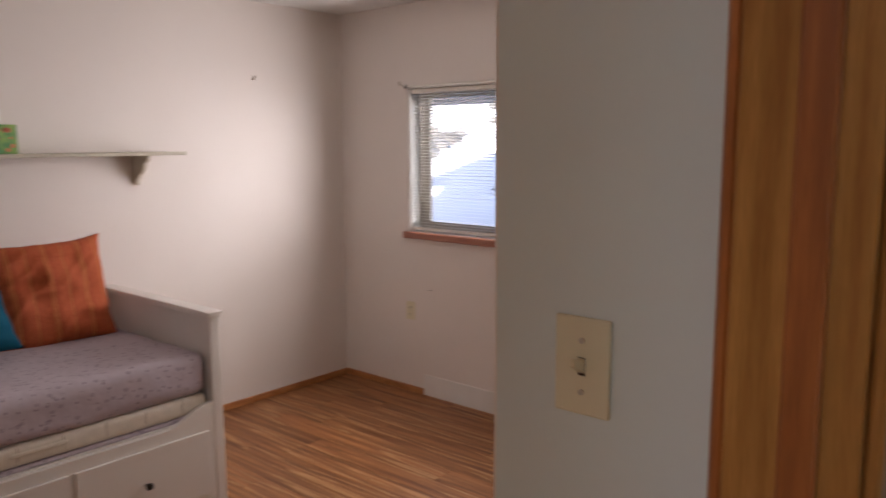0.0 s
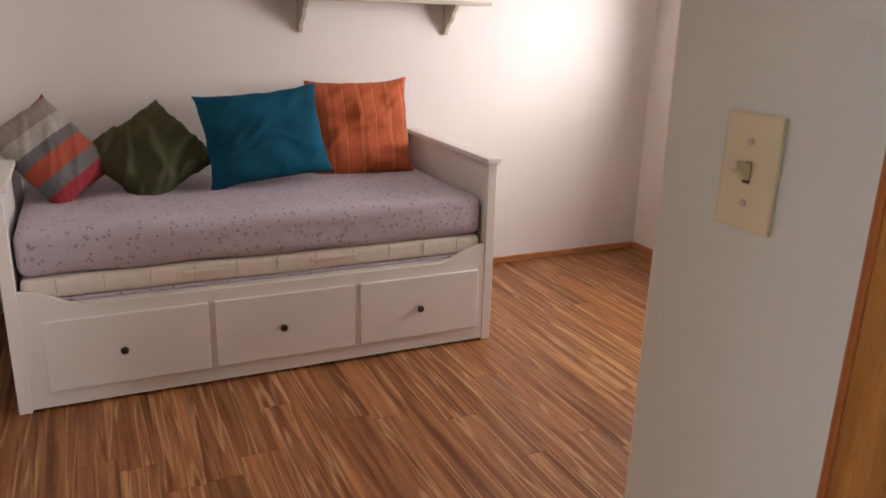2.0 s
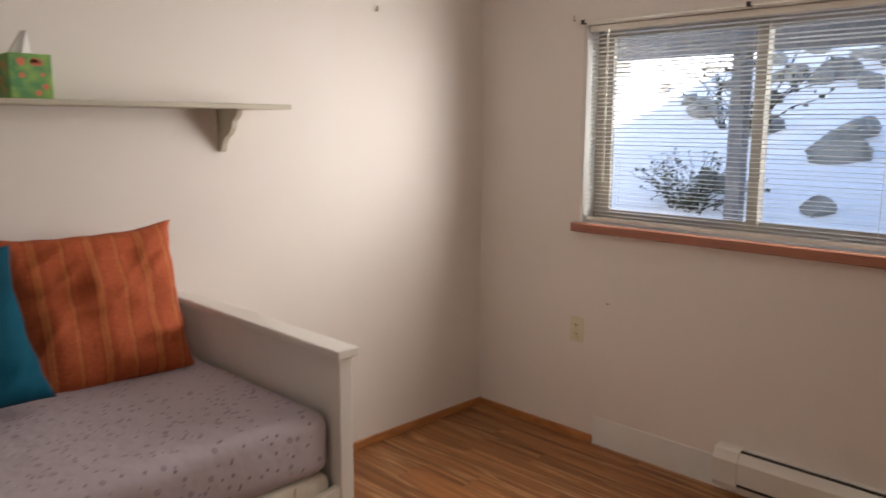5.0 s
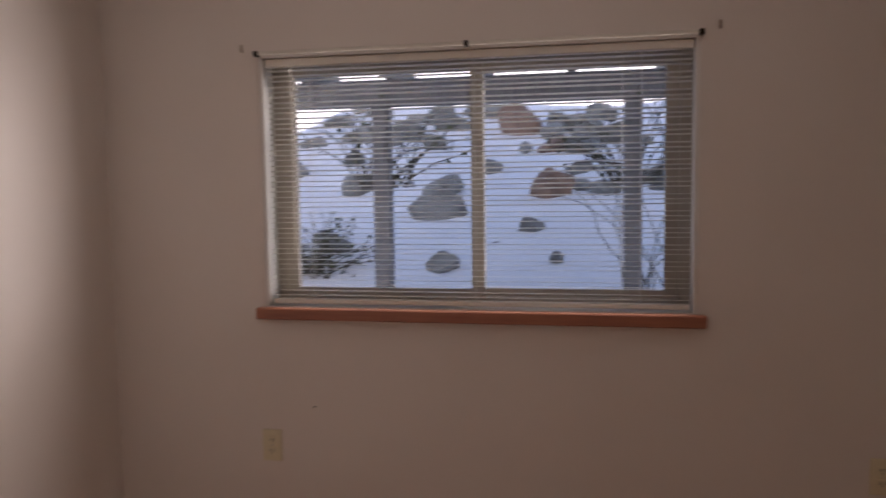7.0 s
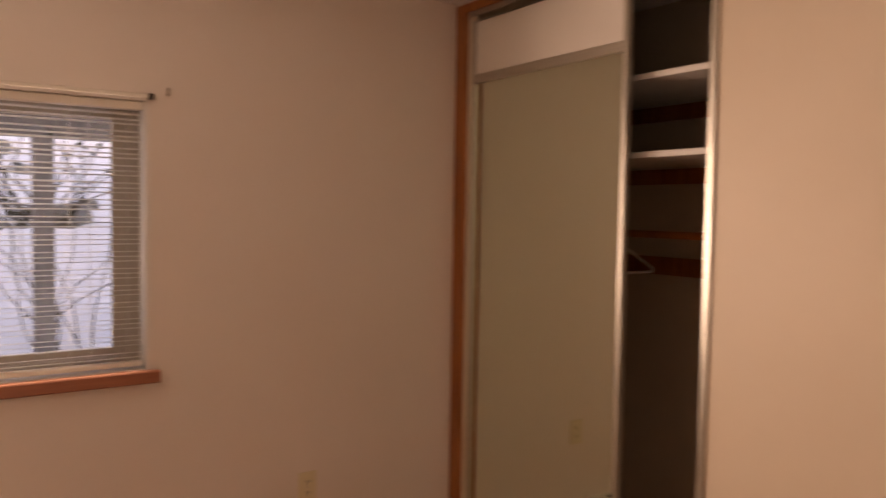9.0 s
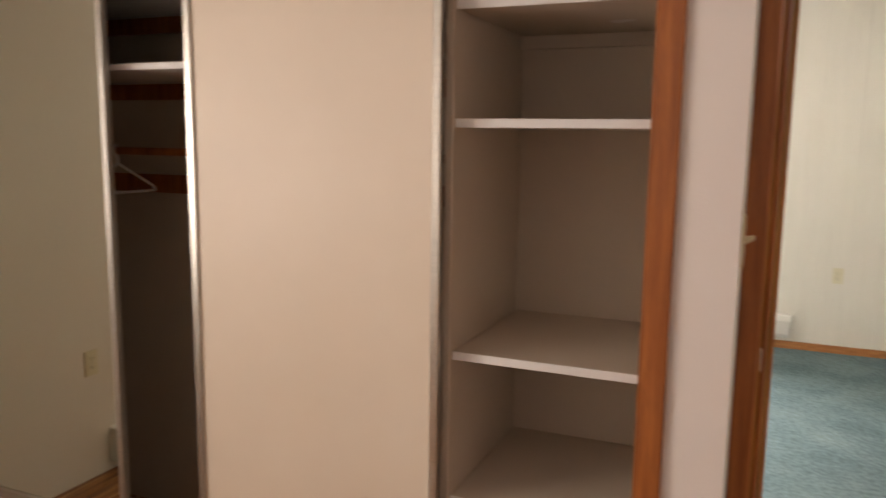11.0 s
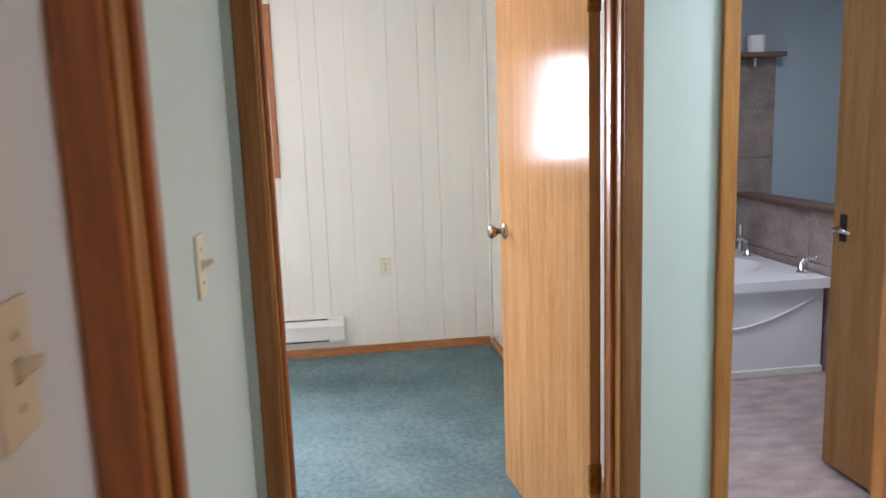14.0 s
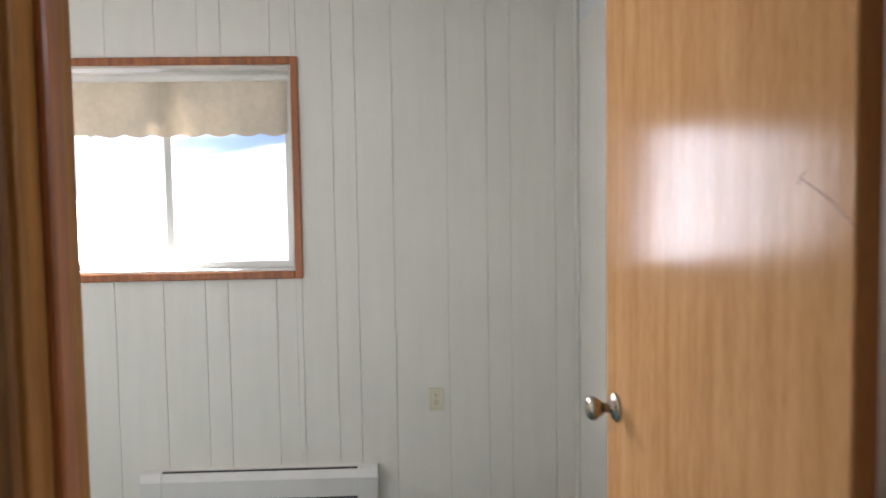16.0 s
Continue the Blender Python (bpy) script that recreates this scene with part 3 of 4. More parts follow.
# ---- baseboard heaters ----
def heater(name, m, length, label, h=0.155, z0=0.04):
    """Local x along the wall, y out of the wall."""
    e = thing(name, label, "baseboard heater")
    prof = [(0.0, z0), (0.05, z0), (0.05, z0 + 0.02), (0.062, z0 + 0.028), (0.066, z0 + h - 0.04), (0.05, z0 + h - 0.005), (0.03, z0 + h), (0.0, z0 + h)]
    part("housing", extrude_outline(prof, 0, 0.045, length - 0.045), M_HEAT, e)
    cap = [(0.0, z0 - 0.004), (0.056, z0 - 0.004), (0.068, z0 + 0.02), (0.070, z0 + h - 0.04), (0.054, z0 + h - 0.001), (0.03, z0 + h + 0.004), (0.0, z0 + h + 0.004)]
    for x in (0, length - 0.1):
        part("end_cap", extrude_outline(cap, 0, x, x + 0.1, 0.002), M_HEAT, e)
    part("air_slot", box((0.1, 0.045, z0 + 0.018), (length - 0.1, 0.0635, z0 + 0.028)), M_SLOT, e)
    part("top_slot", box((0.1, 0.028, z0 + h - 0.004), (length - 0.1, 0.044, z0 + h + 0.001)), M_SLOT, e)
    e.matrix_basis = m
    return e


heater("baseboard_heater", pose(0, -2.5, 0, rz=90), 1.19, "white enamel electric baseboard heater under the window")
heater("baseboard_heater", pose(-2.915, YB + 0.009, 0.05), 1.13, "white enamel electric baseboard heater on panelling", 0.16, 0.05)


# ---- window of the first room ----
w = tagged(new("window_1"), "sliding two-pane window with wood sill and blind", "window", "", "structure")
part("reveal", boxes(bmesh.new(), [((0.002, wy1 - 0.012, wz0), (0.15, wy1 - 0.001, wz1 - 0.001)), ((0.002, wy0 + 0.001, wz0), (0.15, wy0 + 0.012, wz1 - 0.001)), ((0.002, wy0 + 0.012, wz1 - 0.012), (0.15, wy1 - 0.012, wz1 - 0.001))]), M_SHELFW, w)
part("sill", box((-0.035, wy0 - 0.025, wz0 - 0.04), (0.0, wy1 + 0.025, wz0), 0.004), M_SILL, w, "reddish varnished wood sill nosing")
part("sill_board", box((0.0, wy0 + 0.001, wz0 - 0.02), (0.16, wy1 - 0.001, wz0 + 0.002)), M_SHELFW, w)
fy1, fy0 = wy1 - 0.013, wy0 + 0.013
fz0, fz1 = wz0 + 0.003, wz1 - 0.013
part("outer_frame", boxes(bmesh.new(), [((0.09, fy1 - 0.035, fz0), (0.145, fy1, fz1)), ((0.09, fy0, fz0), (0.145, fy0 + 0.035, fz1)), ((0.09, fy0 + 0.035, fz0), (0.145, fy1 - 0.035, fz0 + 0.03)), ((0.09, fy0 + 0.035, fz1 - 0.03), (0.145, fy1 - 0.035, fz1))]), M_BACKLIT, w)
ym = -1.33


def sash(ya, yb, x, parent):
    s = part("sash", boxes(bmesh.new(), [((x, ya - 0.042, fz0 + 0.03), (x + 0.025, ya, fz1 - 0.03)), ((x, yb, fz0 + 0.03), (x + 0.025, yb + 0.042, fz1 - 0.03)), ((x, yb + 0.042, fz0 + 0.03), (x + 0.025, ya - 0.042, fz0 + 0.055)), ((x, yb + 0.042, fz1 - 0.055), (x + 0.025, ya - 0.042, fz1 - 0.03))]), M_BACKLIT, parent)
    p = part("pane", box((x + 0.010, yb + 0.03, fz0 + 0.06), (x + 0.014, ya - 0.03, fz1 - 0.05)), M_GLASS, s)
    p.visible_shadow = False
    return s


sash(fy1 - 0.035, ym - 0.02, 0.093, w)
sash(ym + 0.022, fy0 + 0.035, 0.119, w)
blind = thing("venetian_blind", "cream slatted venetian blind lowered in the window recess", "window blind")
part("head_rail", box((0.012, fy0 + 0.004, fz1 - 0.028), (0.045, fy1 - 0.004, fz1 - 0.001), 0.003), M_BLIND, blind)
nsl = 44
slat_bm = bmesh.new()
vs = []
for i in range(5):
    u = -0.0125 + 0.025 * i / 4
    vs.append([slat_bm.verts.new((u, y, 0.0022 * (1 - (u / 0.0125) ** 2))) for y in (fy0 + 0.008, fy1 - 0.008)])
for a, b in zip(vs, vs[1:]):
    slat_bm.faces.new((a[0], a[1], b[1], b[0]))
slat_me = mesh_of("slat", slat_bm, M_BLIND)
for i in range(nsl):
    s = new("slat", slat_me)
    s.parent = blind
    s.matrix_basis = pose(0.028, 0, fz0 + 0.035 + i * (fz1 - fz0 - 0.075) / (nsl - 1), ry=7 + (2.0 if i % 7 == 3 else 0), rx=0.1 * math.sin(i * 2.1))
part("bottom_rail", box((0.015, fy0 + 0.008, fz0 + 0.006), (0.041, fy1 - 0.008, fz0 + 0.024), 0.004), M_BLIND, blind)
for y in (fy1 - 0.16, ym, fy0 + 0.16):
    for x in (0.0145, 0.0415):
        part("ladder_cord", cyl((x, y, fz0 + 0.02), (x, y, fz1 - 0.02), 0.0008, n=5), M_CORD, blind)
part("tilt_wand", cyl((0.006, fy1 - 0.10, 1.20), (0.006, fy1 - 0.10, fz1 - 0.02), 0.003, n=6), M_CORD, blind)
part("lift_cord", cyl((0.006, fy0 + 0.22, 1.03), (0.006, fy0 + 0.22, fz1 - 0.02), 0.0012, n=5), M_CORD, blind)
rail = thing("curtain_track", "thin white curtain track above the window", "curtain rail")
part("rail", box((-0.02, wy0 - 0.005, wz1 - 0.004), (-0.008, wy1 + 0.005, wz1 + 0.008), 0.002), M_VINYL, rail)
for y in (wy0, (wy0 + wy1) / 2, wy1):
    part("bracket", box((-0.024, y - 0.008, wz1 - 0.008), (0.0, y + 0.008, wz1 + 0.010), 0.002), M_KNOB, rail)
for y in (wy1 + 0.055, wy0 - 0.055):
    hk = thing("curtain_hook", "small metal hook screwed into the wall", "hook", group="curtain hooks")
    part("hook", boxes(bmesh.new(), [((-0.012, y - 0.003, wz1 + 0.01), (0.0, y + 0.003, wz1 + 0.016)), ((-0.012, y - 0.003, wz1 + 0.016), (-0.008, y + 0.003, wz1 + 0.034))]), M_BRASSY, hk)

hk = thing("wall_hook", "tiny screw hook high on the wall", "hook")
part("hook", boxes(bmesh.new(), [((-0.683, -0.014, 1.915), (-0.677, 0.0, 1.921)), ((-0.683, -0.014, 1.921), (-0.677, -0.010, 1.938))]), M_BRASSY, hk)
nl = thing("nail", "small bent nail in the wall", "nail")
part("shank", cyl((0.0, -0.765, 0.664), (-0.014, -0.762, 0.668), 0.002, n=6), M_KNOB, nl)

# ---- window of the second room ----
w2 = tagged(new("window_2"), "sliding window with stained wood casing and fabric shade", "window", "", "structure")
yb = YB + 0.009
for lo, hi in (((bx0 - 0.035, yb, bz0 - 0.035), (bx0 + 0.002, yb + 0.018, bz1 + 0.035)), ((bx1 - 0.002, yb, bz0 - 0.035), (bx1 + 0.035, yb + 0.018, bz1 + 0.035)), ((bx0 + 0.002, yb, bz0 - 0.035), (bx1 - 0.002, yb + 0.018, bz0 + 0.002)), ((bx0 + 0.002, yb, bz1 - 0.002), (bx1 - 0.002, yb + 0.018, bz1 + 0.035))):
    part("casing", box(lo, hi, 0.004), M_CASING, w2)
part("reveal", boxes(bmesh.new(), [((bx0, YB - 0.14, bz0), (bx0 + 0.012, YB + 0.008, bz1)), ((bx1 - 0.012, YB - 0.14, bz0), (bx1, YB + 0.008, bz1)), ((bx0 + 0.012, YB - 0.14, bz0), (bx1 - 0.012, YB + 0.008, bz0 + 0.012)), ((bx0 + 0.012, YB - 0.14, bz1 - 0.012), (bx1 - 0.012, YB + 0.008, bz1))]), M_VINYL, w2)
xm = -1.93
for xa, xb, y in ((bx0 + 0.013, xm + 0.02, YB - 0.10), (xm - 0.02, bx1 - 0.013, YB - 0.13)):
    s = part("sash", boxes(bmesh.new(), [((xa, y, bz0 + 0.013), (xa + 0.035, y + 0.025, bz1 - 0.013)), ((xb - 0.035, y, bz0 + 0.013), (xb, y + 0.025, bz1 - 0.013)), ((xa + 0.035, y, bz0 + 0.013), (xb - 0.035, y + 0.025, bz0 + 0.045)), ((xa + 0.035, y, bz1 - 0.045), (xb - 0.035, y + 0.025, bz1 - 0.013))]), M_VINYL, w2)
    p = part("pane", box((xa + 0.02, y + 0.010, bz0 + 0.03), (xb - 0.02, y + 0.014, bz1 - 0.03)), M_GLASS, s)
    p.visible_shadow = False
shade = thing("fabric_shade", "beige scalloped fabric shade pulled partly up", "window shade")
n = 60
bm = bmesh.new()
cols = []
for i in range(n + 1):
    u = i / n
    x = bx0 + 0.03 + (bx1 - bx0 - 0.06) * u
    sc = 0.016 * abs(math.sin(u * math.pi * 9))
    yy = YB - 0.05 + 0.006 * math.sin(u * 40)
    cols.append([bm.verts.new((x, yy, z)) for z in (bz1 - 0.06, bz1 - 0.25, bz1 - 0.255, bz1 - 0.315 - sc)])
for a, b in zip(cols, cols[1:]):
    for k in range(3):
        bm.faces.new((a[k], a[k + 1], b[k + 1], b[k]))
bmesh.ops.solidify(bm, geom=bm.faces[:], thickness=0.003)
part("fabric", bm, M_BLINDFAB, shade, smooth=False)
part("roller", cyl((bx0 + 0.02, YB - 0.05, bz1 - 0.05), (bx1 - 0.02, YB - 0.05, bz1 - 0.05), 0.018), M_VINYL, shade)

# ---- closet ----
closet = tagged(new("closet_trim"), "stained wood closet casing with sliding tracks", "closet frame", "", "structure")
part("casing", box((-0.072, YC + 0.001, 0), (0.0 - 0.001, YC + 0.016, 2.35), 0.003), M_CASING, closet)
part("casing", box((-2.51, YC + 0.001, 0), (-2.455, YC + 0.016, 2.35), 0.003), M_CASING, closet)
part("jamb", box((-2.46, YC - 0.10, 0), (-2.448, YC + 0.001, 2.33), 0.002), M_CASING, closet)
part("side_channel", box((-0.072, YC - 0.10, 0), (-0.060, YC + 0.001, 2.33), 0.002), M_CLOSET, closet)
part("head_casing", box((-2.455, YC + 0.001, 2.315), (-0.073, YC + 0.016, 2.35), 0.003), M_CASING, closet)
part("track", boxes(bmesh.new(), [((-2.44, YC - 0.09, 2.29), (-0.055, YC - 0.085, 2.333)), ((-2.44, YC - 0.045, 2.29), (-0.055, YC - 0.04, 2.333)), ((-2.44, YC - 0.006, 2.30), (-0.055, YC - 0.001, 2.333))]), M_ALU, closet)


def sliding_door(name, xa, xb, y, label, mirror, right=0.022):
    d = thing(name, label, "closet door")
    part("stile", box((xa, y - 0.016, 0.02), (xa + 0.022, y + 0.008, 2.285), 0.002), M_ALU, d)
    part("stile", box((xb - right, y - 0.016, 0.02), (xb, y + 0.008, 2.285), 0.002), M_ALU, d)
    if mirror:
        part("mirror", box((xa + 0.022, y - 0.012, 0.30), (xb - right, y - 0.006, 2.04)), M_MIRROR, d, "mirror glass panel")
        part("panel", box((xa + 0.022, y - 0.012, 2.075), (xb - right, y - 0.006, 2.28)), M_WHITE, d, "white upper panel")
        part("panel", box((xa + 0.022, y - 0.012, 0.03), (xb - right, y - 0.006, 0.265)), M_WHITE, d, "white lower panel")
        for z in (2.04, 0.265):
            part("cross_bar", box((xa + 0.022, y - 0.014, z), (xb - right, y + 0.004, z + 0.035), 0.003), M_ALU, d)
        part("pull", cyl((xa + 0.03, y - 0.006, 1.34), (xa + 0.03, y + 0.002, 1.34), 0.006, n=12), M_METAL, d)
    else:
        part("panel", box((xa + 0.022, y - 0.012, 0.03), (xb - right, y - 0.003, 2.28)), M_CLOSET, d, "cream painted panel")
    return d


sliding_door("sliding_mirror_door", -0.885, -0.074, YC - 0.021, "sliding closet door with mirror and aluminium frame", True, 0.009)
sliding_door("sliding_closet_door", -1.955, -1.185, YC - 0.018, "cream sliding closet door with aluminium edges", False)
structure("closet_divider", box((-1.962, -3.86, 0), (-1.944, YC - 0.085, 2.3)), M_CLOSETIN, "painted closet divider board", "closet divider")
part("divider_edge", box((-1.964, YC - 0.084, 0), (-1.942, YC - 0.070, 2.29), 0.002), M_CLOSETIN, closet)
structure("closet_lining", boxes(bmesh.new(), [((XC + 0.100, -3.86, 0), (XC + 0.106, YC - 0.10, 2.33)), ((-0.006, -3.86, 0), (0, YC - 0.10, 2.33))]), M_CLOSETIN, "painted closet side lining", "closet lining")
for z in (1.836, 1.552, 0.957, 0.56):
    s = thing("closet_shelf", "closet shelf with tan board and white front edge on wooden cleats", "shelf", group="closet shelves")
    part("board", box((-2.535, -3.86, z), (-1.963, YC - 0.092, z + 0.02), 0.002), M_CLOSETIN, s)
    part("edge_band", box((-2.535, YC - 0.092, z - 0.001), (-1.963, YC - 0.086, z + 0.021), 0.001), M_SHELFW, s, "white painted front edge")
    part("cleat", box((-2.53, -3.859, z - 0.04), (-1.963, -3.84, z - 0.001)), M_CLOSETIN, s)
for z in (1.96, 1.714):
    s = thing("closet_shelf", "white painted closet shelf above the hanging rod", "shelf", group="closet shelves")
    part("board", box((-1.943, -3.86, z), (-0.007, YC - 0.095, z + 0.02), 0.002), M_SHELFW, s)
    part("cleat", box((-1.943, -3.859, z - 0.06), (-0.007, -3.84, z - 0.001)), M_CASING, s)
rod = thing("closet_rod", "dark wooden closet hanging rod", "closet rod")
part("rod", cyl((-1.943, -3.60, 1.465), (-0.007, -3.60, 1.465), 0.014), M_CASING, rod)
part("rail_board", box((-1.943, -3.859, 1.30), (-0.007, -3.84, 1.37)), M_CASING, rod)
hg = thing("coat_hanger", "white plastic coat hanger on the rod", "coat hanger")
bm = bmesh.new()
hp = [(0, 1.485), (0.014, 1.478), (0.016, 1.462), (0.0, 1.44), (0.0, 1.42), (0.17, 1.33), (0.175, 1.315), (-0.175, 1.315), (-0.17, 1.33), (0.0, 1.42)]
for a, b in zip(hp, hp[1:]):
    c = cyl((-0.55, -3.60 + a[0], a[1]), (-0.55, -3.60 + b[0], b[1] + 1e-5), 0.005, n=8)
    me = bpy.data.meshes.new("tmp")
    c.to_mesh(me)
    c.free()
    bm.from_mesh(me)
part("hanger", bm, M_SHELFW, hg)


def soft_pad(w, d, h, m, n=40, wrinkle=0.008, power=2.6, folds=0.0, seed=0):
    """Stuffed pad, w by d in plan and h thick, with drawn-out corners, dented sides and creases."""
    bm = bmesh.new()
    top, bot = [], []
    for i in range(n + 1):
        rt, rb = [], []
        for j in range(n + 1):
            u, v = 2 * i / n - 1, 2 * j / n - 1
            pinch = 1 - 0.085 * (1 - abs(v) ** 3) * abs(u) ** 5 + 0.03 * noise.noise(Vector((v * 3, seed, u)))* abs(u)
            pinch2 = 1 - 0.085 * (1 - abs(u) ** 3) * abs(v) ** 5 + 0.03 * noise.noise(Vector((u * 3, seed + 9, v)))* abs(v)
            x, y = u * w / 2 * pinch, v * d / 2 * pinch2
            f = max(0.0, (1 - abs(u) ** power) * (1 - abs(v) ** power)) ** 0.55
            nz = noise.noise(Vector((x * 9 + seed, y * 9, seed * 1.7))) * wrinkle * (0.3 + f) + noise.noise(Vector((x * 3 + y * 5 + seed, y * 16, seed))) * wrinkle * 0.8
            bend = noise.noise(Vector((x * 4, y * 4, seed + 3)))
            ridge = 1 - abs(noise.noise(Vector((x * 4 + y * 3 + bend * 0.8, y * 11 - x * 7 + bend, seed * 2.3)))) * 2.4
            edge = 1 - abs(noise.noise(Vector(((u + v) * 1.5 + seed, (u - v) * 4, seed)))) * 2.2
            nz += folds * max(0.0, ridge) ** 2 * (0.25 + f) + folds * 0.5 * max(0.0, edge) ** 2 * max(abs(u), abs(v)) ** 3 * min(1, 3 * f)
            rt.append(bm.verts.new(m @ Vector((x, y, h / 2 * f + nz))))
            rb.append(rt[-1] if i in (0, n) or j in (0, n) else bm.verts.new(m @ Vector((x, y, -h / 2 * f + nz * 0.5))))
        top.append(rt)
        bot.append(rb)
    for i in range(n):
        for j in range(n):
            bm.faces.new((top[i][j], top[i + 1][j], top[i + 1][j + 1], top[i][j + 1]))
            q = (bot[i][j], bot[i][j + 1], bot[i + 1][j + 1], bot[i + 1][j])
            if len(set(q)) > 2:
                try:
                    bm.faces.new(q)
                except ValueError:
                    pass
    return bm


bed2 = thing("folded_duvet", "crumpled white duvet stored on the top closet shelf", "bedding")
part("duvet", soft_pad(0.55, 0.50, 0.20, pose(-2.25, -3.58, 1.945), n=60, wrinkle=0.03, power=5, folds=0.05, seed=4), M_DUVET, bed2, smooth=True)

# ---- daybed ----
BX0, BX1, BF, BB = -3.555, -1.612, -1.0, -0.05
bed = thing("daybed", "white lacquered wooden daybed with three drawers", "daybed", (BX0, BB, 0))
for s, x in ((1, BX0), (-1, BX1)):
    xa, xb = sorted((x, x + s * 0.045))
    part("side_panel", box((xa + 0.008, BF + 0.05, 0.02), (xb - 0.008, BB - 0.03, 0.83), 0.002), M_WHITE, bed)
    part("post", box((xa, BF, 0.0), (xb, BF + 0.05, 0.832), 0.003), M_WHITE, bed)
    part("post", box((xa, BB - 0.03, 0.0), (xb, BB, 0.832), 0.003), M_WHITE, bed)
    part("armrest", box((xa - 0.014, BF - 0.016, 0.832), (xb + 0.014, BB + 0.01, 0.856), 0.004, 2), M_WHITE, bed)
part("back_panel", box((BX0 + 0.045, BB - 0.025, 0.1), (BX1 - 0.045, BB - 0.003, 0.80), 0.002), M_WHITE, bed)
part("back_rail", box((BX0 + 0.045, BB - 0.035, 0.80), (BX1 - 0.045, BB + 0.008, 0.826), 0.003), M_WHITE, bed)
pts = [(BX0 + 0.045, 0.012), (BX1 - 0.045, 0.012), (BX1 - 0.045, 0.468)]
for i in range(11):
    u = i / 10
    pts.append((BX1 - 0.065 - 0.20 * u, 0.398 + 0.066 * (0.5 + 0.5 * math.cos(math.pi * u))))
for i in range(11):
    u = 1 - i / 10
    pts.append((BX0 + 0.065 + 0.20 * u, 0.398 + 0.066 * (0.5 + 0.5 * math.cos(math.pi * u))))
pts.append((BX0 + 0.045, 0.468))
front = [(x, z) for x, z in pts]
part("front_rail", extrude_outline(front, 1, BF + 0.004, BF + 0.028), M_WHITE, bed)
part("slatted_base", box((BX0 + 0.046, BF + 0.03, 0.385), (BX1 - 0.046, BB - 0.03, 0.405)), M_WHITE, bed)
for xa, xb, kx in ((-2.249, -1.690, -1.98), (-2.845, -2.272, -2.58), (-3.445, -2.868, -3.18)):
    dr = part("drawer_front", box((xa, BF - 0.010, 0.075), (xb, BF + 0.003, 0.352), 0.004, 2), M_WHITE, bed)
    part("knob", lathe([(0.006, 0), (0.006, 0.012), (0.012, 0.018), (0.0155, 0.026), (0.012, 0.033), (0.004, 0.035)], pose(kx, BF - 0.010, 0.213, rx=90), 16), M_KNOB, dr, "small dark round knob", True)


def mattress(name, lo, hi, material, label, r, wrinkle):
    e = thing(name, label, "mattress", (lo[0], lo[1], lo[2]))
    bm = box(lo, hi, r, 5)
    bmesh.ops.subdivide_edges(bm, edges=[x for x in bm.edges if x.calc_length() > 0.3], cuts=40, use_grid_fill=True)
    for v in bm.verts:
        k = noise.noise(Vector((v.co.x * 4, v.co.y * 5, v.co.z * 9)))
        v.co.z += k * wrinkle
        v.co.y += noise.noise(Vector((v.co.x * 3 + 7, v.co.z * 20, 2))) * wrinkle
    return e, part("cover", bm, material, e, smooth=True)


m1, c1 = mattress("spare_mattress", (BX0 + 0.055, BF + 0.03, 0.423), (BX1 - 0.055, BB - 0.04, 0.503), M_SHEET, "cream quilted ticking mattress on a folded sheet", 0.03, 0.003)
m2, c2 = mattress("mattress", (BX0 + 0.05, BF + 0.025, 0.504), (BX1 - 0.05, BB - 0.04, 0.68), M_DOTS, "upper mattress in lilac dotted fitted sheet", 0.06, 0.010)
mattress("folded_sheet", (BX0 + 0.055, BF + 0.034, 0.406), (BX1 - 0.055, BB - 0.045, 0.422), M_DOTS, "folded dotted lilac sheet under the ticking mattress", 0.006, 0.002)
for x in (-2.35, -2.85):
    part("handle", box((x - 0.10, BF + 0.022, 0.463), (x + 0.10, BF + 0.029, 0.479), 0.003), M_SHEET, m1, "stitched fabric handle")
for i in range(11):
    x = BX0 + 0.17 + i * 0.16
    part("seam", box((x - 0.0015, BF + 0.0275, 0.445), (x + 0.0015, BF + 0.031, 0.498)), M_SEAM, m1)


def cushion(label, w, h, t, m, material, seed, wr=0.010, folds=0.012):
    e = thing("cushion", label, "cushion")
    part("cover", soft_pad(w, h, t, Matrix(), wrinkle=wr, folds=folds, seed=seed), material, e, smooth=True)
    e.matrix_basis = m
    return e


def upright(x, y, z, tilt, spin, yaw):
    """Pad standing on the bed: local y up, local z to the front."""
    return Matrix.Translation((x, y, z)) @ Euler((0, 0, radians(yaw))).to_matrix().to_4x4() @ Euler((radians(90 - tilt), 0, 0)).to_matrix().to_4x4() @ Euler((0, 0, radians(spin))).to_matrix().to_4x4()


cushion("large orange striped cotton cushion leaning on the back", 0.53, 0.50, 0.15, upright(-1.985, -0.24, 0.885, 14, 2, -4), M_ORANGE, 1, 0.016)
cushion("large teal velvet cushion leaning on the orange one", 0.58, 0.43, 0.16, upright(-2.495, -0.40, 0.895, 20, 5, 3), M_TEAL, 2, 0.012, 0.010)
cushion("olive green velvet cushion tipped on its corner", 0.45, 0.41, 0.14, upright(-2.985, -0.33, 0.82, 44, 33, 6), M_GREEN, 3, 0.022, 0.035)
cushion("multicoloured striped knitted cushion against the armrest", 0.34, 0.42, 0.17, upright(-3.37, -0.40, 0.855, 30, 28, 28), M_KNIT, 5, 0.012)

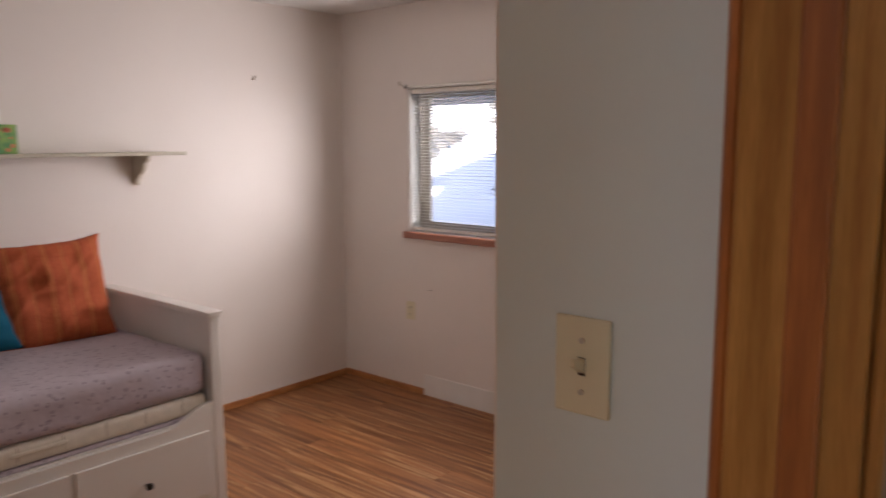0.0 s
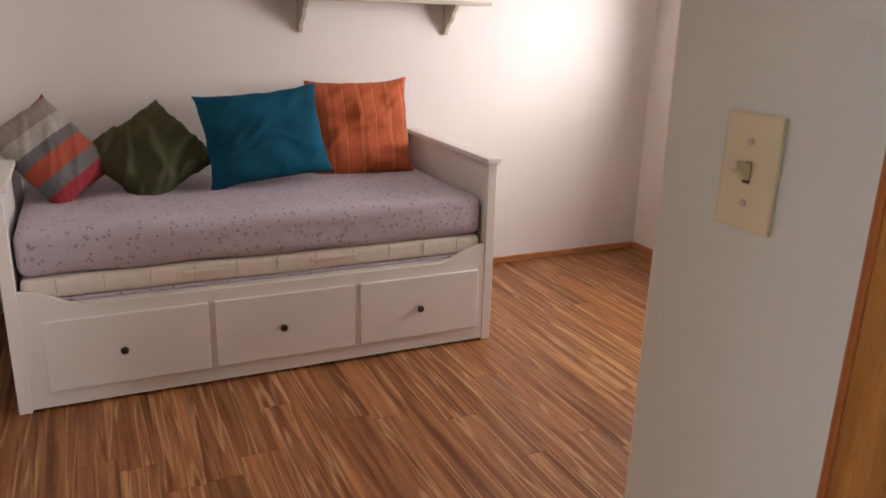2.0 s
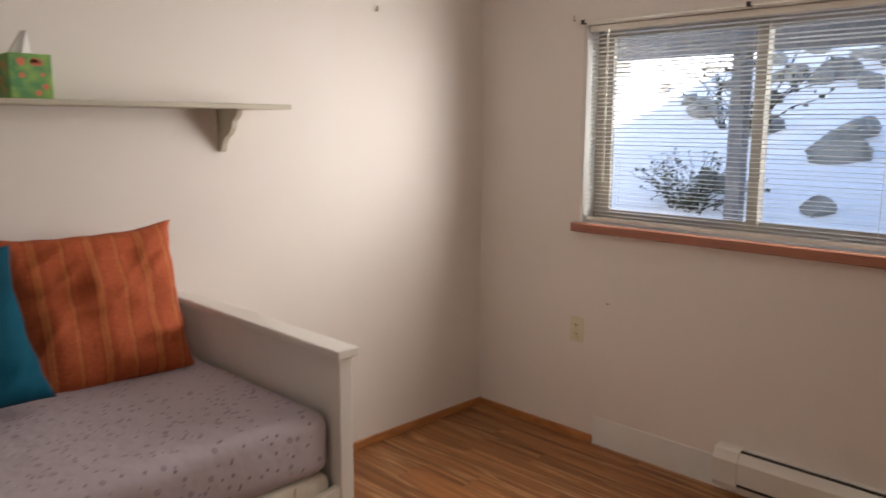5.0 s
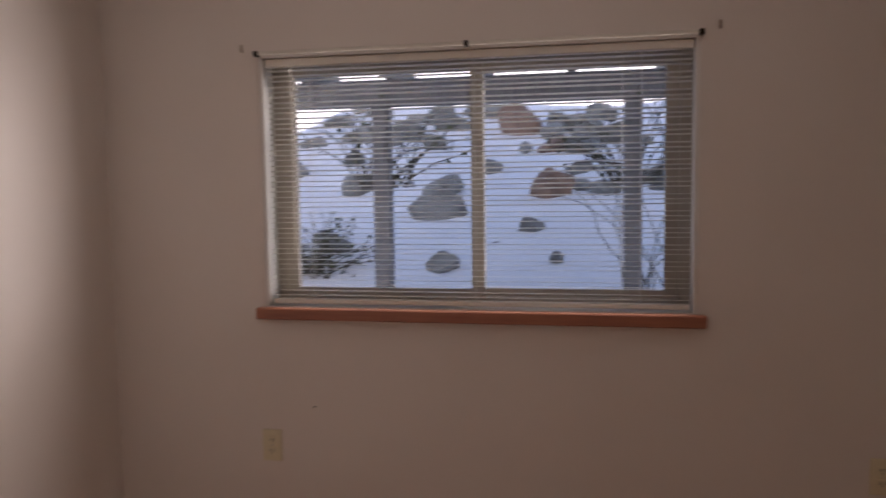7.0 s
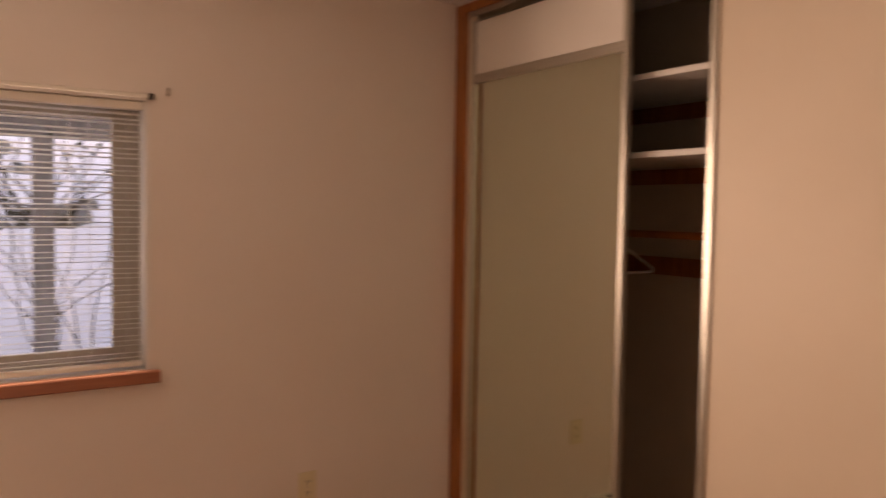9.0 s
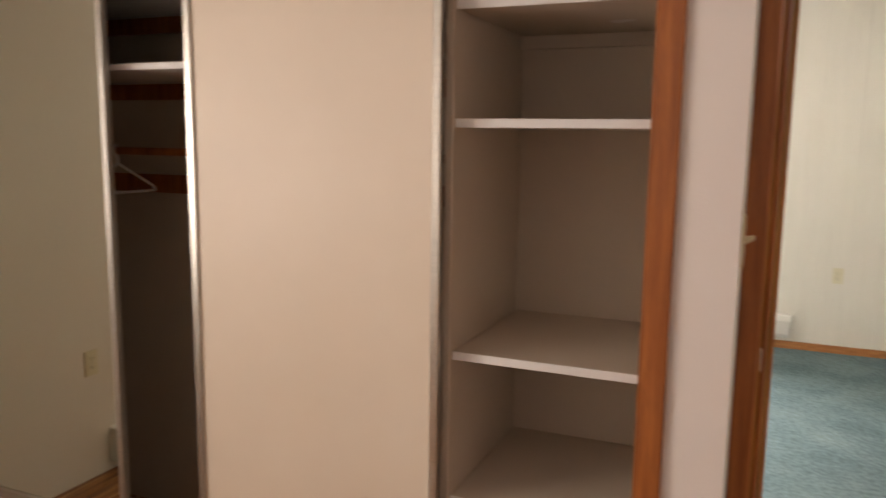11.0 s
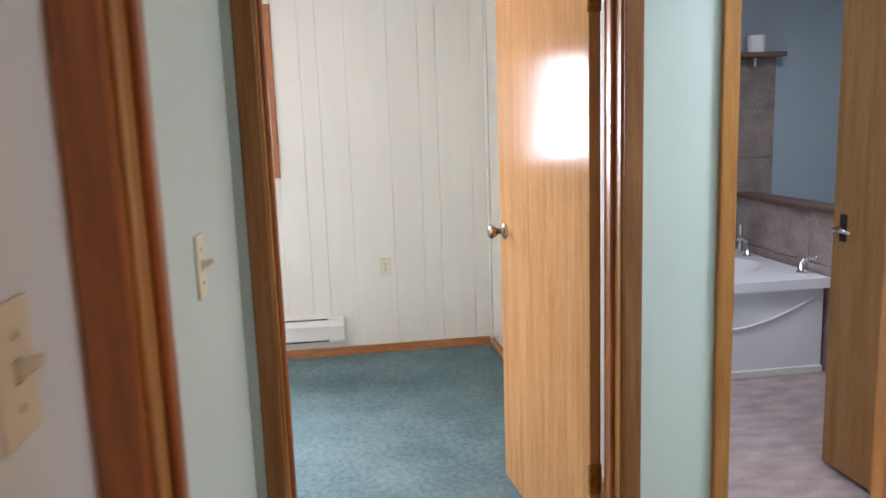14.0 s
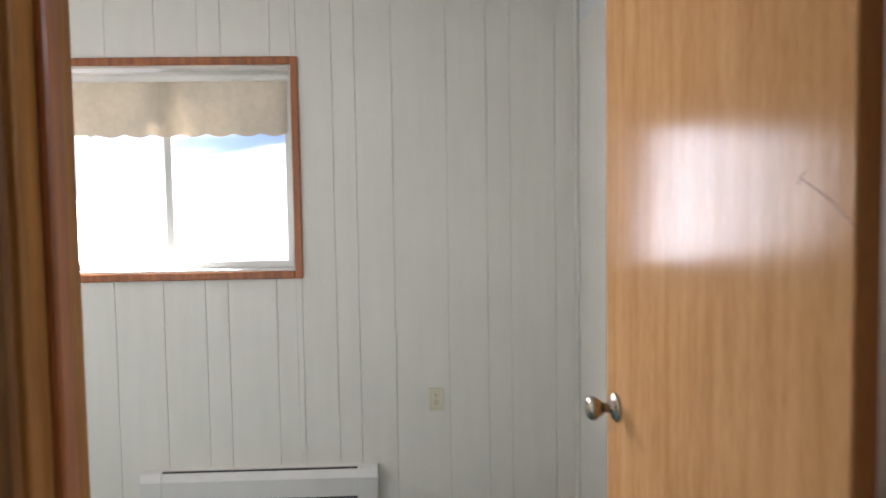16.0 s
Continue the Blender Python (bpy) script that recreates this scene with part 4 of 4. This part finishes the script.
# ---- wall shelf ----
sh = thing("wall_shelf", "sage painted wall shelf on two shaped brackets", "shelf")
part("board", box((-2.425, -0.215, 1.496), (-1.255, -0.001, 1.513), 0.003), M_SHELFP, sh)
prof = [(-0.001, 1.495), (-0.001, 1.345), (-0.018, 1.342), (-0.03, 1.352), (-0.036, 1.372), (-0.055, 1.395), (-0.085, 1.41), (-0.105, 1.43), (-0.112, 1.455), (-0.14, 1.47), (-0.15, 1.495)]
for x in (-2.222, -1.426):
    part("bracket", extrude_outline(prof, 0, x - 0.011, x + 0.011, 0.002), M_SHELFP, sh)
tb = thing("tissue_box", "green floral cube tissue box on the shelf", "tissue box")
part("carton", box((-2.155, -0.165, 1.513), (-2.04, -0.05, 1.640), 0.002), M_CARTON, tb)
for i in range(16):
    a, z = random.uniform(-0.05, 0.05), random.uniform(1.53, 1.625)
    if i % 2:
        part("flower", cyl((-2.0975 + a, -0.1655, z), (-2.0975 + a, -0.1645, z), random.uniform(0.006, 0.012), n=9), M_CARTON2, tb)
    else:
        part("flower", cyl((-2.1555, -0.1075 + a, z), (-2.1545, -0.1075 + a, z), random.uniform(0.006, 0.012), n=9), M_CARTON2, tb)
bm = bmesh.new()
bmesh.ops.create_cone(bm, cap_ends=True, segments=14, radius1=0.03, radius2=0.004, depth=0.07, matrix=pose(-2.10, -0.107, 1.674, rx=8, ry=10))
for v in bm.verts:
    v.co.x += 0.008 * math.sin(v.co.z * 140 + v.co.y * 90)
    v.co.y += 0.008 * math.sin(v.co.x * 200)
part("tissue", bm, M_PAPER, tb, "white tissue pulled up")

# ---- hall runner ----
rug = thing("hall_runner", "patterned hall runner with cream and dark border", "rug")
part("field", box((-5.2, -4.63, -0.001), (-2.795, -3.75, 0.008), 0.003), M_RUG, rug)
bm = bmesh.new()
for i in range(24):
    x = -2.87 - i * 0.1
    for r, z, rr in ((0.034, 0.0082, 1), (0.024, 0.0088, 0), (0.012, 0.0094, 1)):
        bmesh.ops.create_cone(bm, cap_ends=True, segments=8, radius1=r, radius2=r, depth=0.0012, matrix=pose(x, -4.565, z) @ Matrix.Diagonal((1.2, 0.8, 1, 1)))
part("border_pattern", bm, M_POST, rug, "dark woven border medallions")

# ---- bathroom ----
tub = thing("bathtub", "white acrylic jetted bathtub with curved apron trim", "bathtub", (-5.1, -6.6, 0))
tx0, tx1, ty0, ty1 = -5.62, -4.02, -7.60, -6.56
bm = box((tx0, ty0, 0.50), (tx1, ty1, 0.565), 0.012, 3)
part("apron", box((tx0 + 0.01, ty0, 0.0), (tx1, ty1 - 0.035, 0.50), 0.006), M_TUB, tub)
rim = bmesh.new()
N = 40
o, i1, i2 = [], [], []
for k in range(N):
    a = 2 * math.pi * k / N
    c, s = math.cos(a), math.sin(a)
    q = max(abs(c), abs(s))
    cx, cy = (tx0 + tx1) / 2, (ty0 + ty1) / 2
    o.append((cx + c / q * (tx1 - tx0) / 2, cy + s / q * (ty1 - ty0) / 2, 0))
    i1.append((cx + c * ((tx1 - tx0) / 2 - 0.14), cy + s * ((ty1 - ty0) / 2 - 0.13), 0))
vo0 = [rim.verts.new((x, y, 0.501)) for x, y, _ in o]
vo = [rim.verts.new((x, y, 0.56)) for x, y, _ in o]
vi = [rim.verts.new((x, y, 0.565)) for x, y, _ in i1]
vb = [rim.verts.new((x * 0.85 + 0.15 * cx, y * 0.85 + 0.15 * cy, 0.503)) for x, y, _ in i1]
for k in range(N):
    j = (k + 1) % N
    rim.faces.new((vo0[k], vo0[j], vo[j], vo[k]))
    rim.faces.new((vo[k], vo[j], vi[j], vi[k]))
    rim.faces.new((vi[k], vi[j], vb[j], vb[k]))
rim.faces.new(vb)
bmesh.ops.recalc_face_normals(rim, faces=rim.faces[:])
bm.free()
part("rim", rim, M_TUB, tub)
arc = bmesh.new()
prev = None
for k in range(17):
    u = k / 16
    p = (tx0 + 0.04 + 1.45 * u, ty1 - 0.028, 0.46 - 0.17 * math.sin(min(1, u * 2.6) * math.pi / 2))
    if prev:
        c = cyl(prev, p, 0.006, n=8)
        me = bpy.data.meshes.new("tmp")
        c.to_mesh(me)
        c.free()
        arc.from_mesh(me)
    prev = p
part("apron_trim", arc, M_PAPER, tub, "thin white curved moulding")
part("skirting", box((tx0 + 0.01, ty1 - 0.034, 0.0), (tx1, ty1 - 0.022, 0.045), 0.003), M_HEAT, tub)


def faucet(x, y, z, yaw, tall):
    e = thing("tub_faucet", "chrome bathtub tap on the tub rim", "faucet")
    part("base", lathe([(0.026, 0), (0.026, 0.01), (0.018, 0.016), (0.016, tall)], Matrix.Translation((x, y, z)), 16), M_METAL, e, smooth=True)
    bm = bmesh.new()
    last = None
    for k in range(8):
        a = k / 7 * 2.0
        p = (x + math.cos(radians(yaw)) * 0.06 * (1 - math.cos(a)), y + math.sin(radians(yaw)) * 0.06 * (1 - math.cos(a)), z + tall - 0.01 + 0.045 * math.sin(a))
        if last:
            c = cyl(last, p, 0.015, 0.014, 12)
            me = bpy.data.meshes.new("tmp")
            c.to_mesh(me)
            c.free()
            bm.from_mesh(me)
        last = p
    part("spout", bm, M_METAL, e, smooth=True)
    return e


faucet(-5.53, -6.70, 0.563, 150, 0.06)
faucet(-5.53, -7.28, 0.563, 10, 0.09)
hs = thing("hand_shower", "chrome hand shower standing on the tub rim", "hand shower")
part("holder", cyl((-5.58, -7.46, 0.563), (-5.58, -7.46, 0.62), 0.02), M_METAL, hs)
part("handle", cyl((-5.58, -7.46, 0.62), (-5.575, -7.45, 0.75), 0.011, 0.016), M_METAL, hs)
pw = thing("pony_wall", "brown stone tiled half wall with wood cap", "half wall", (-5.7, -7, 0))
part("core", box((-5.755, YB, 0), (-5.645, -6.46, 0.915)), M_GROUT, pw)
part("cap", box((-5.78, YB, 0.916), (-5.615, -6.42, 0.945), 0.006), M_DARKWOOD, pw)
tile_me = mesh_of("tile", box((-0.004, -0.164, -0.149), (0.004, 0.164, 0.149), 0.002), M_TILE2)
for zi in range(3):
    for yi in range(4):
        y = -6.63 - yi * 0.334
        if y - 0.164 < YB:
            continue
        t = new("tile", tile_me)
        t.parent, t.matrix_parent_inverse = pw, pw.matrix_basis.inverted()
        t.matrix_basis = pose(-5.640, y, 0.155 + zi * 0.304)
endt = mesh_of("tile", box((-0.052, -0.004, -0.149), (0.052, 0.004, 0.149), 0.002), M_TILE2)
for zi in range(3):
    t = new("tile", endt)
    t.parent, t.matrix_parent_inverse = pw, pw.matrix_basis.inverted()
    t.matrix_basis = pose(-5.70, -6.455, 0.155 + zi * 0.304)
tp = tagged(new("tile_splashback"), "tall brown stone tile splashback behind the tub", "tile panel", "", "structure")
bt = mesh_of("tile", box((-0.149, -0.004, -0.164), (0.149, 0.004, 0.164), 0.002), M_TILE)
for xi in range(6):
    for zi in range(4):
        t = new("tile", bt)
        t.parent = tp
        t.matrix_basis = pose(-5.745 + xi * 0.304, YB + 0.005, 0.56 + 0.168 + zi * 0.334 - 0.05)
bsh = thing("bath_shelf", "dark wooden shelf on the bathroom wall", "shelf")
part("board", box((-5.88, YB + 0.001, 1.84), (-4.6, YB + 0.16, 1.87), 0.003), M_DARKWOOD, bsh)
part("bracket", box((-5.70, YB + 0.001, 1.78), (-5.68, YB + 0.10, 1.84), 0.003), M_METAL, bsh)
roll = thing("toilet_roll", "white toilet paper roll standing on the shelf", "toilet roll")
part("paper", lathe([(0.02, 0), (0.056, 0), (0.058, 0.01), (0.058, 0.10), (0.056, 0.11), (0.02, 0.11)], Matrix.Translation((-5.70, YB + 0.085, 1.87)), 24), M_PAPER, roll, smooth=False)


# ---- outside ----
def land(x, y):
    h = -0.25
    if x > 0.2:
        h = max(h, min(0.35 + 0.30 * (x - 1), 4.1 + 0.03 * (x - 13.5)))
    if y < YB - 0.2:
        d = YB - y
        h = max(h, min(-0.1 + 0.34 * (d - 0.4), 5 + 0.02 * d))
    return h


gx = [-400, -120, -50, -25, -14, -9] + [-7 + 0.5 * i for i in range(15)] + [0.55 + 0.25 * i for i in range(60)] + [17, 20, 26, 40, 80, 160, 400]
gy = [-400, -160, -80, -45, -30] + [-22 + 0.5 * i for i in range(32)] + [-5.8 + 0.25 * i for i in range(48)] + [7, 9, 12, 18, 30, 60, 160, 400]
verts, faces = [], []
for x in gx:
    for y in gy:
        z = land(x, y)
        inside = -7 < x < 0.4 and YB - 0.4 < y < 0.4
        if inside:
            z = -0.25
        elif abs(x) < 30 and abs(y) < 40:
            z += 0.12 * noise.noise(Vector((x * 0.7, y * 0.7, 3))) + 0.05 * noise.noise(Vector((x * 2.3, y * 2.3, 5)))
        verts.append((x, y, z))
ny = len(gy)
for i in range(len(gx) - 1):
    for j in range(ny - 1):
        faces.append((i * ny + j, (i + 1) * ny + j, (i + 1) * ny + j + 1, i * ny + j + 1))
gm = bpy.data.meshes.new("ground")
gm.from_pydata(verts, [], faces)
gm.materials.append(M_SNOW)
for p in gm.polygons:
    p.use_smooth = True
tagged(new("ground", gm), "snow-covered ground rising to a rocky slope", "ground", "", "structure")


def rock(x, y, r, flat, seed, material, sy=1.0):
    bm = bmesh.new()
    bmesh.ops.create_icosphere(bm, subdivisions=3, radius=1)
    cuts = [(Vector((random.uniform(-1, 1), random.uniform(-1, 1), random.uniform(-0.7, 1))).normalized(), random.uniform(0.55, 0.9)) for _ in range(10)]
    for v in bm.verts:
        d = v.co.normalized()
        k = 1 + 0.28 * noise.noise(d * 1.4 + Vector((seed * 3.1, 0, 0))) + 0.12 * noise.noise(d * 4 + Vector((0, seed, 0)))
        c = max(abs(d.x), abs(d.y), abs(d.z))
        v.co = d * k * (0.55 + 0.45 / c * 0.9)
        for nrm, off in cuts:
            over = v.co.dot(nrm) - off
            if over > 0:
                v.co -= nrm * over
        v.co = Vector((v.co.x * r * 0.8, v.co.y * r * sy, v.co.z * r * flat))
    e = new("rock", mesh_of("rock", bm, material))
    e.matrix_basis = pose(x, y, land(x, y) + r * flat * 0.25, rx=random.uniform(-20, 20), ry=-15, rz=random.uniform(-30, 30))
    return tagged(e, "weathered grey garden rock half buried in snow", "rock", "rocks on the slope")


for i, (x, y, r, fl, k) in enumerate(((3.79, -0.44, 0.26, 0.8, 0), (4.21, -1.33, 0.20, 1.1, 1), (6.74, -0.85, 0.27, 1.1, 1), (4.43, 0.44, 0.22, 0.75, 0), (4.27, -1.83, 0.20, 0.6, 0), (4.48, -2.25, 0.18, 0.9, 0), (3.39, -1.25, 0.12, 0.8, 0), (4.93, -1.74, 0.09, 0.8, 0),
                                      (5.84, -1.3, 0.18, 0.6, 1), (3.07, -1.01, 0.05, 0.8, 0), (2.85, -1.47, 0.06, 0.9, 0), (2.67, -0.7, 0.14, 0.7, 0), (6.5, -1.62, 0.2, 0.7, 0), (5.01, -0.71, 0.16, 0.7, 0), (6.48, 0.51, 0.3, 0.6, 0), (7.0, 0.05, 0.28, 0.6, 0), (3.0, 0.19, 0.22, 0.45, 0))):
    rock(x, y, r, fl, i, M_BRICKROCK if k else M_ROCK)
for i in range(80):
    x, y = random.uniform(4.2, 9.5), random.uniform(-4.5, 4.5)
    rock(x, y, random.uniform(0.09, 0.27), random.uniform(0.5, 0.9), 40 + i, M_ROCK)

perg = thing("pergola", "weathered grey wooden pergola outside the window", "pergola", (1.6, -1, 0))
for y in (-3.3, -1.915, -0.58, 0.75):
    part("post", box((1.555, y - 0.045, -0.3), (1.645, y + 0.045, 1.86), 0.004), M_POST, perg)
part("beam", box((1.55, -4.2, 1.86), (1.65, 1.6, 2.0), 0.004), M_POST, perg)
for i in range(12):
    y = -4.0 + i * 0.48
    part("rafter", box((0.62, y - 0.02, 2.0), (2.1, y + 0.02, 2.10), 0.003), M_POST, perg)


def shrub(name, x, y, z, n, length, lean, label, leaves):
    e = thing(name, label, "shrub", (x, y, z))
    bm, lf = [], []
    allv, allf = [], []
    lv, lff = [], []
    for i in range(n):
        p = Vector((x + random.uniform(-0.1, 0.1), y + random.uniform(-0.15, 0.15), z))
        d = Vector((random.uniform(-0.4, 0.4), random.uniform(-lean, lean), 1)).normalized()
        r = 0.006
        for k in range(7):
            q = p + d * length / 7
            s = d.cross(Vector((1, 0.2, 0))).normalized()
            t = d.cross(s).normalized()
            b = len(allv)
            for c, rr in ((p, r), (q, r * 0.8)):
                allv += [tuple(c + s * rr), tuple(c + t * rr), tuple(c - s * rr), tuple(c - t * rr)]
            allf += [(b + m, b + (m + 1) % 4, b + 4 + (m + 1) % 4, b + 4 + m) for m in range(4)]
            if random.random() < leaves:
                w = Vector((random.uniform(-1, 1), random.uniform(-1, 1), random.uniform(-0.6, 0.6))).normalized() * random.uniform(0.02, 0.05)
                o = w.cross(d).normalized() * 0.018
                b = len(lv)
                lv += [tuple(q), tuple(q + w * 0.5 + o), tuple(q + w), tuple(q + w * 0.5 - o)]
                lff.append((b, b + 1, b + 2, b + 3))
            p, r = q, r * 0.86
            d = (d + Vector((random.uniform(-0.3, 0.3), random.uniform(-0.4, 0.4), random.uniform(-0.25, 0.1)))).normalized()
    me = bpy.data.meshes.new("twigs")
    me.from_pydata(allv, [], allf)
    me.materials.append(M_TWIG)
    o = new("twigs", me)
    o.parent, o.matrix_parent_inverse = e, e.matrix_basis.inverted()
    if lff:
        me = bpy.data.meshes.new("leaves")
        me.from_pydata(lv, [], lff)
        me.materials.append(M_DRYLEAF)
        o = new("leaves", me)
        o.parent, o.matrix_parent_inverse = e, e.matrix_basis.inverted()
    return e


for y in (-1.915, -0.58):
    shrub("climbing_vine", 1.70, y, 1.42, 26, 0.55, 1.0, "leafy climbing vine round the pergola post", 0.75)
shrub("bare_shrub", 2.3, -2.1, land(2.3, -2.1) - 0.05, 12, 1.0, 0.5, "bare thin-stemmed winter shrub in snow", 0.05)
shrub("low_shrub", 2.6, 0.2, land(2.6, 0.2) - 0.05, 60, 0.5, 1.2, "low green-brown shrub dusted with snow", 0.9)
for i in range(9):
    x, y = -3.2 + i * 0.45, -16 - random.uniform(0, 5)
    shrub("evergreen_shrub", x, y, land(x, y) - 0.1, 160, 1.6, 1.0, "dense shrub on the far snowy slope", 1.0)

# ---- laminate planks ----
plank_me = {}
floor_ob = bpy.data.objects["floor"]
pw_, pl_ = 0.125, 1.22
row = 0
x = XW
while x < -0.003:
    wdt = min(pw_, -0.001 - x)
    y = Y1 - random.uniform(0.1, 1.1)
    while y < 0:
        ya, yb_ = max(y, Y1), min(y + pl_, 0.0)
        if yb_ - ya > 0.02:
            key = (round(wdt, 3), round(yb_ - ya, 3))
            if key not in plank_me:
                plank_me[key] = mesh_of("plank", box((0.0004, 0.0004, -0.012), (wdt - 0.0004, yb_ - ya - 0.0004, 0.0), 0.0008), M_LAMIN)
            o = new("plank", plank_me[key])
            o.parent = floor_ob
            o.matrix_basis = pose(x, ya, 0)
        y += pl_
    x += pw_

# ---- daylight standing in the openings, and added fill lamps ----
area_lamp("window_daylight", (0.008, (WIN[0] + WIN[1]) / 2, 1.44), (-1, (WIN[0] + WIN[1]) / 2, 1.44), 1.38, 0.80, LAMP_W1, (1.0, 0.95, 0.89), radians(160))
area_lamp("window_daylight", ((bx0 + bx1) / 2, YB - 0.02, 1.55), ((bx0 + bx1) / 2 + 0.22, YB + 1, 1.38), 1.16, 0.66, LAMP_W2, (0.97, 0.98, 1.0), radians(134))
# Two added fill lamps under the ceilings; no fittings are known there.
area_lamp("bath_fill_lamp", (-5.0, -6.0, CEIL - 0.03), (-5.0, -6.0, 0), 0.5, 0.5, LAMP_BATH, (0.95, 0.97, 1.0))
area_lamp("hall_fill_lamp", (-4.9, -3.98, CEIL - 0.03), (-4.9, -3.98, 0), 0.35, 0.35, LAMP_HALL, (0.97, 0.98, 1.0))
# Added lamp outside, standing in for bright sky; makes the north wall's patch.
area_lamp("wall_beam_lamp", (0.50, -2.08, 1.62), (0.0, -1.28, 1.45), 1.6, 1.1, LAMP_BEAM, (0.96, 1.0, 0.97), radians(42))
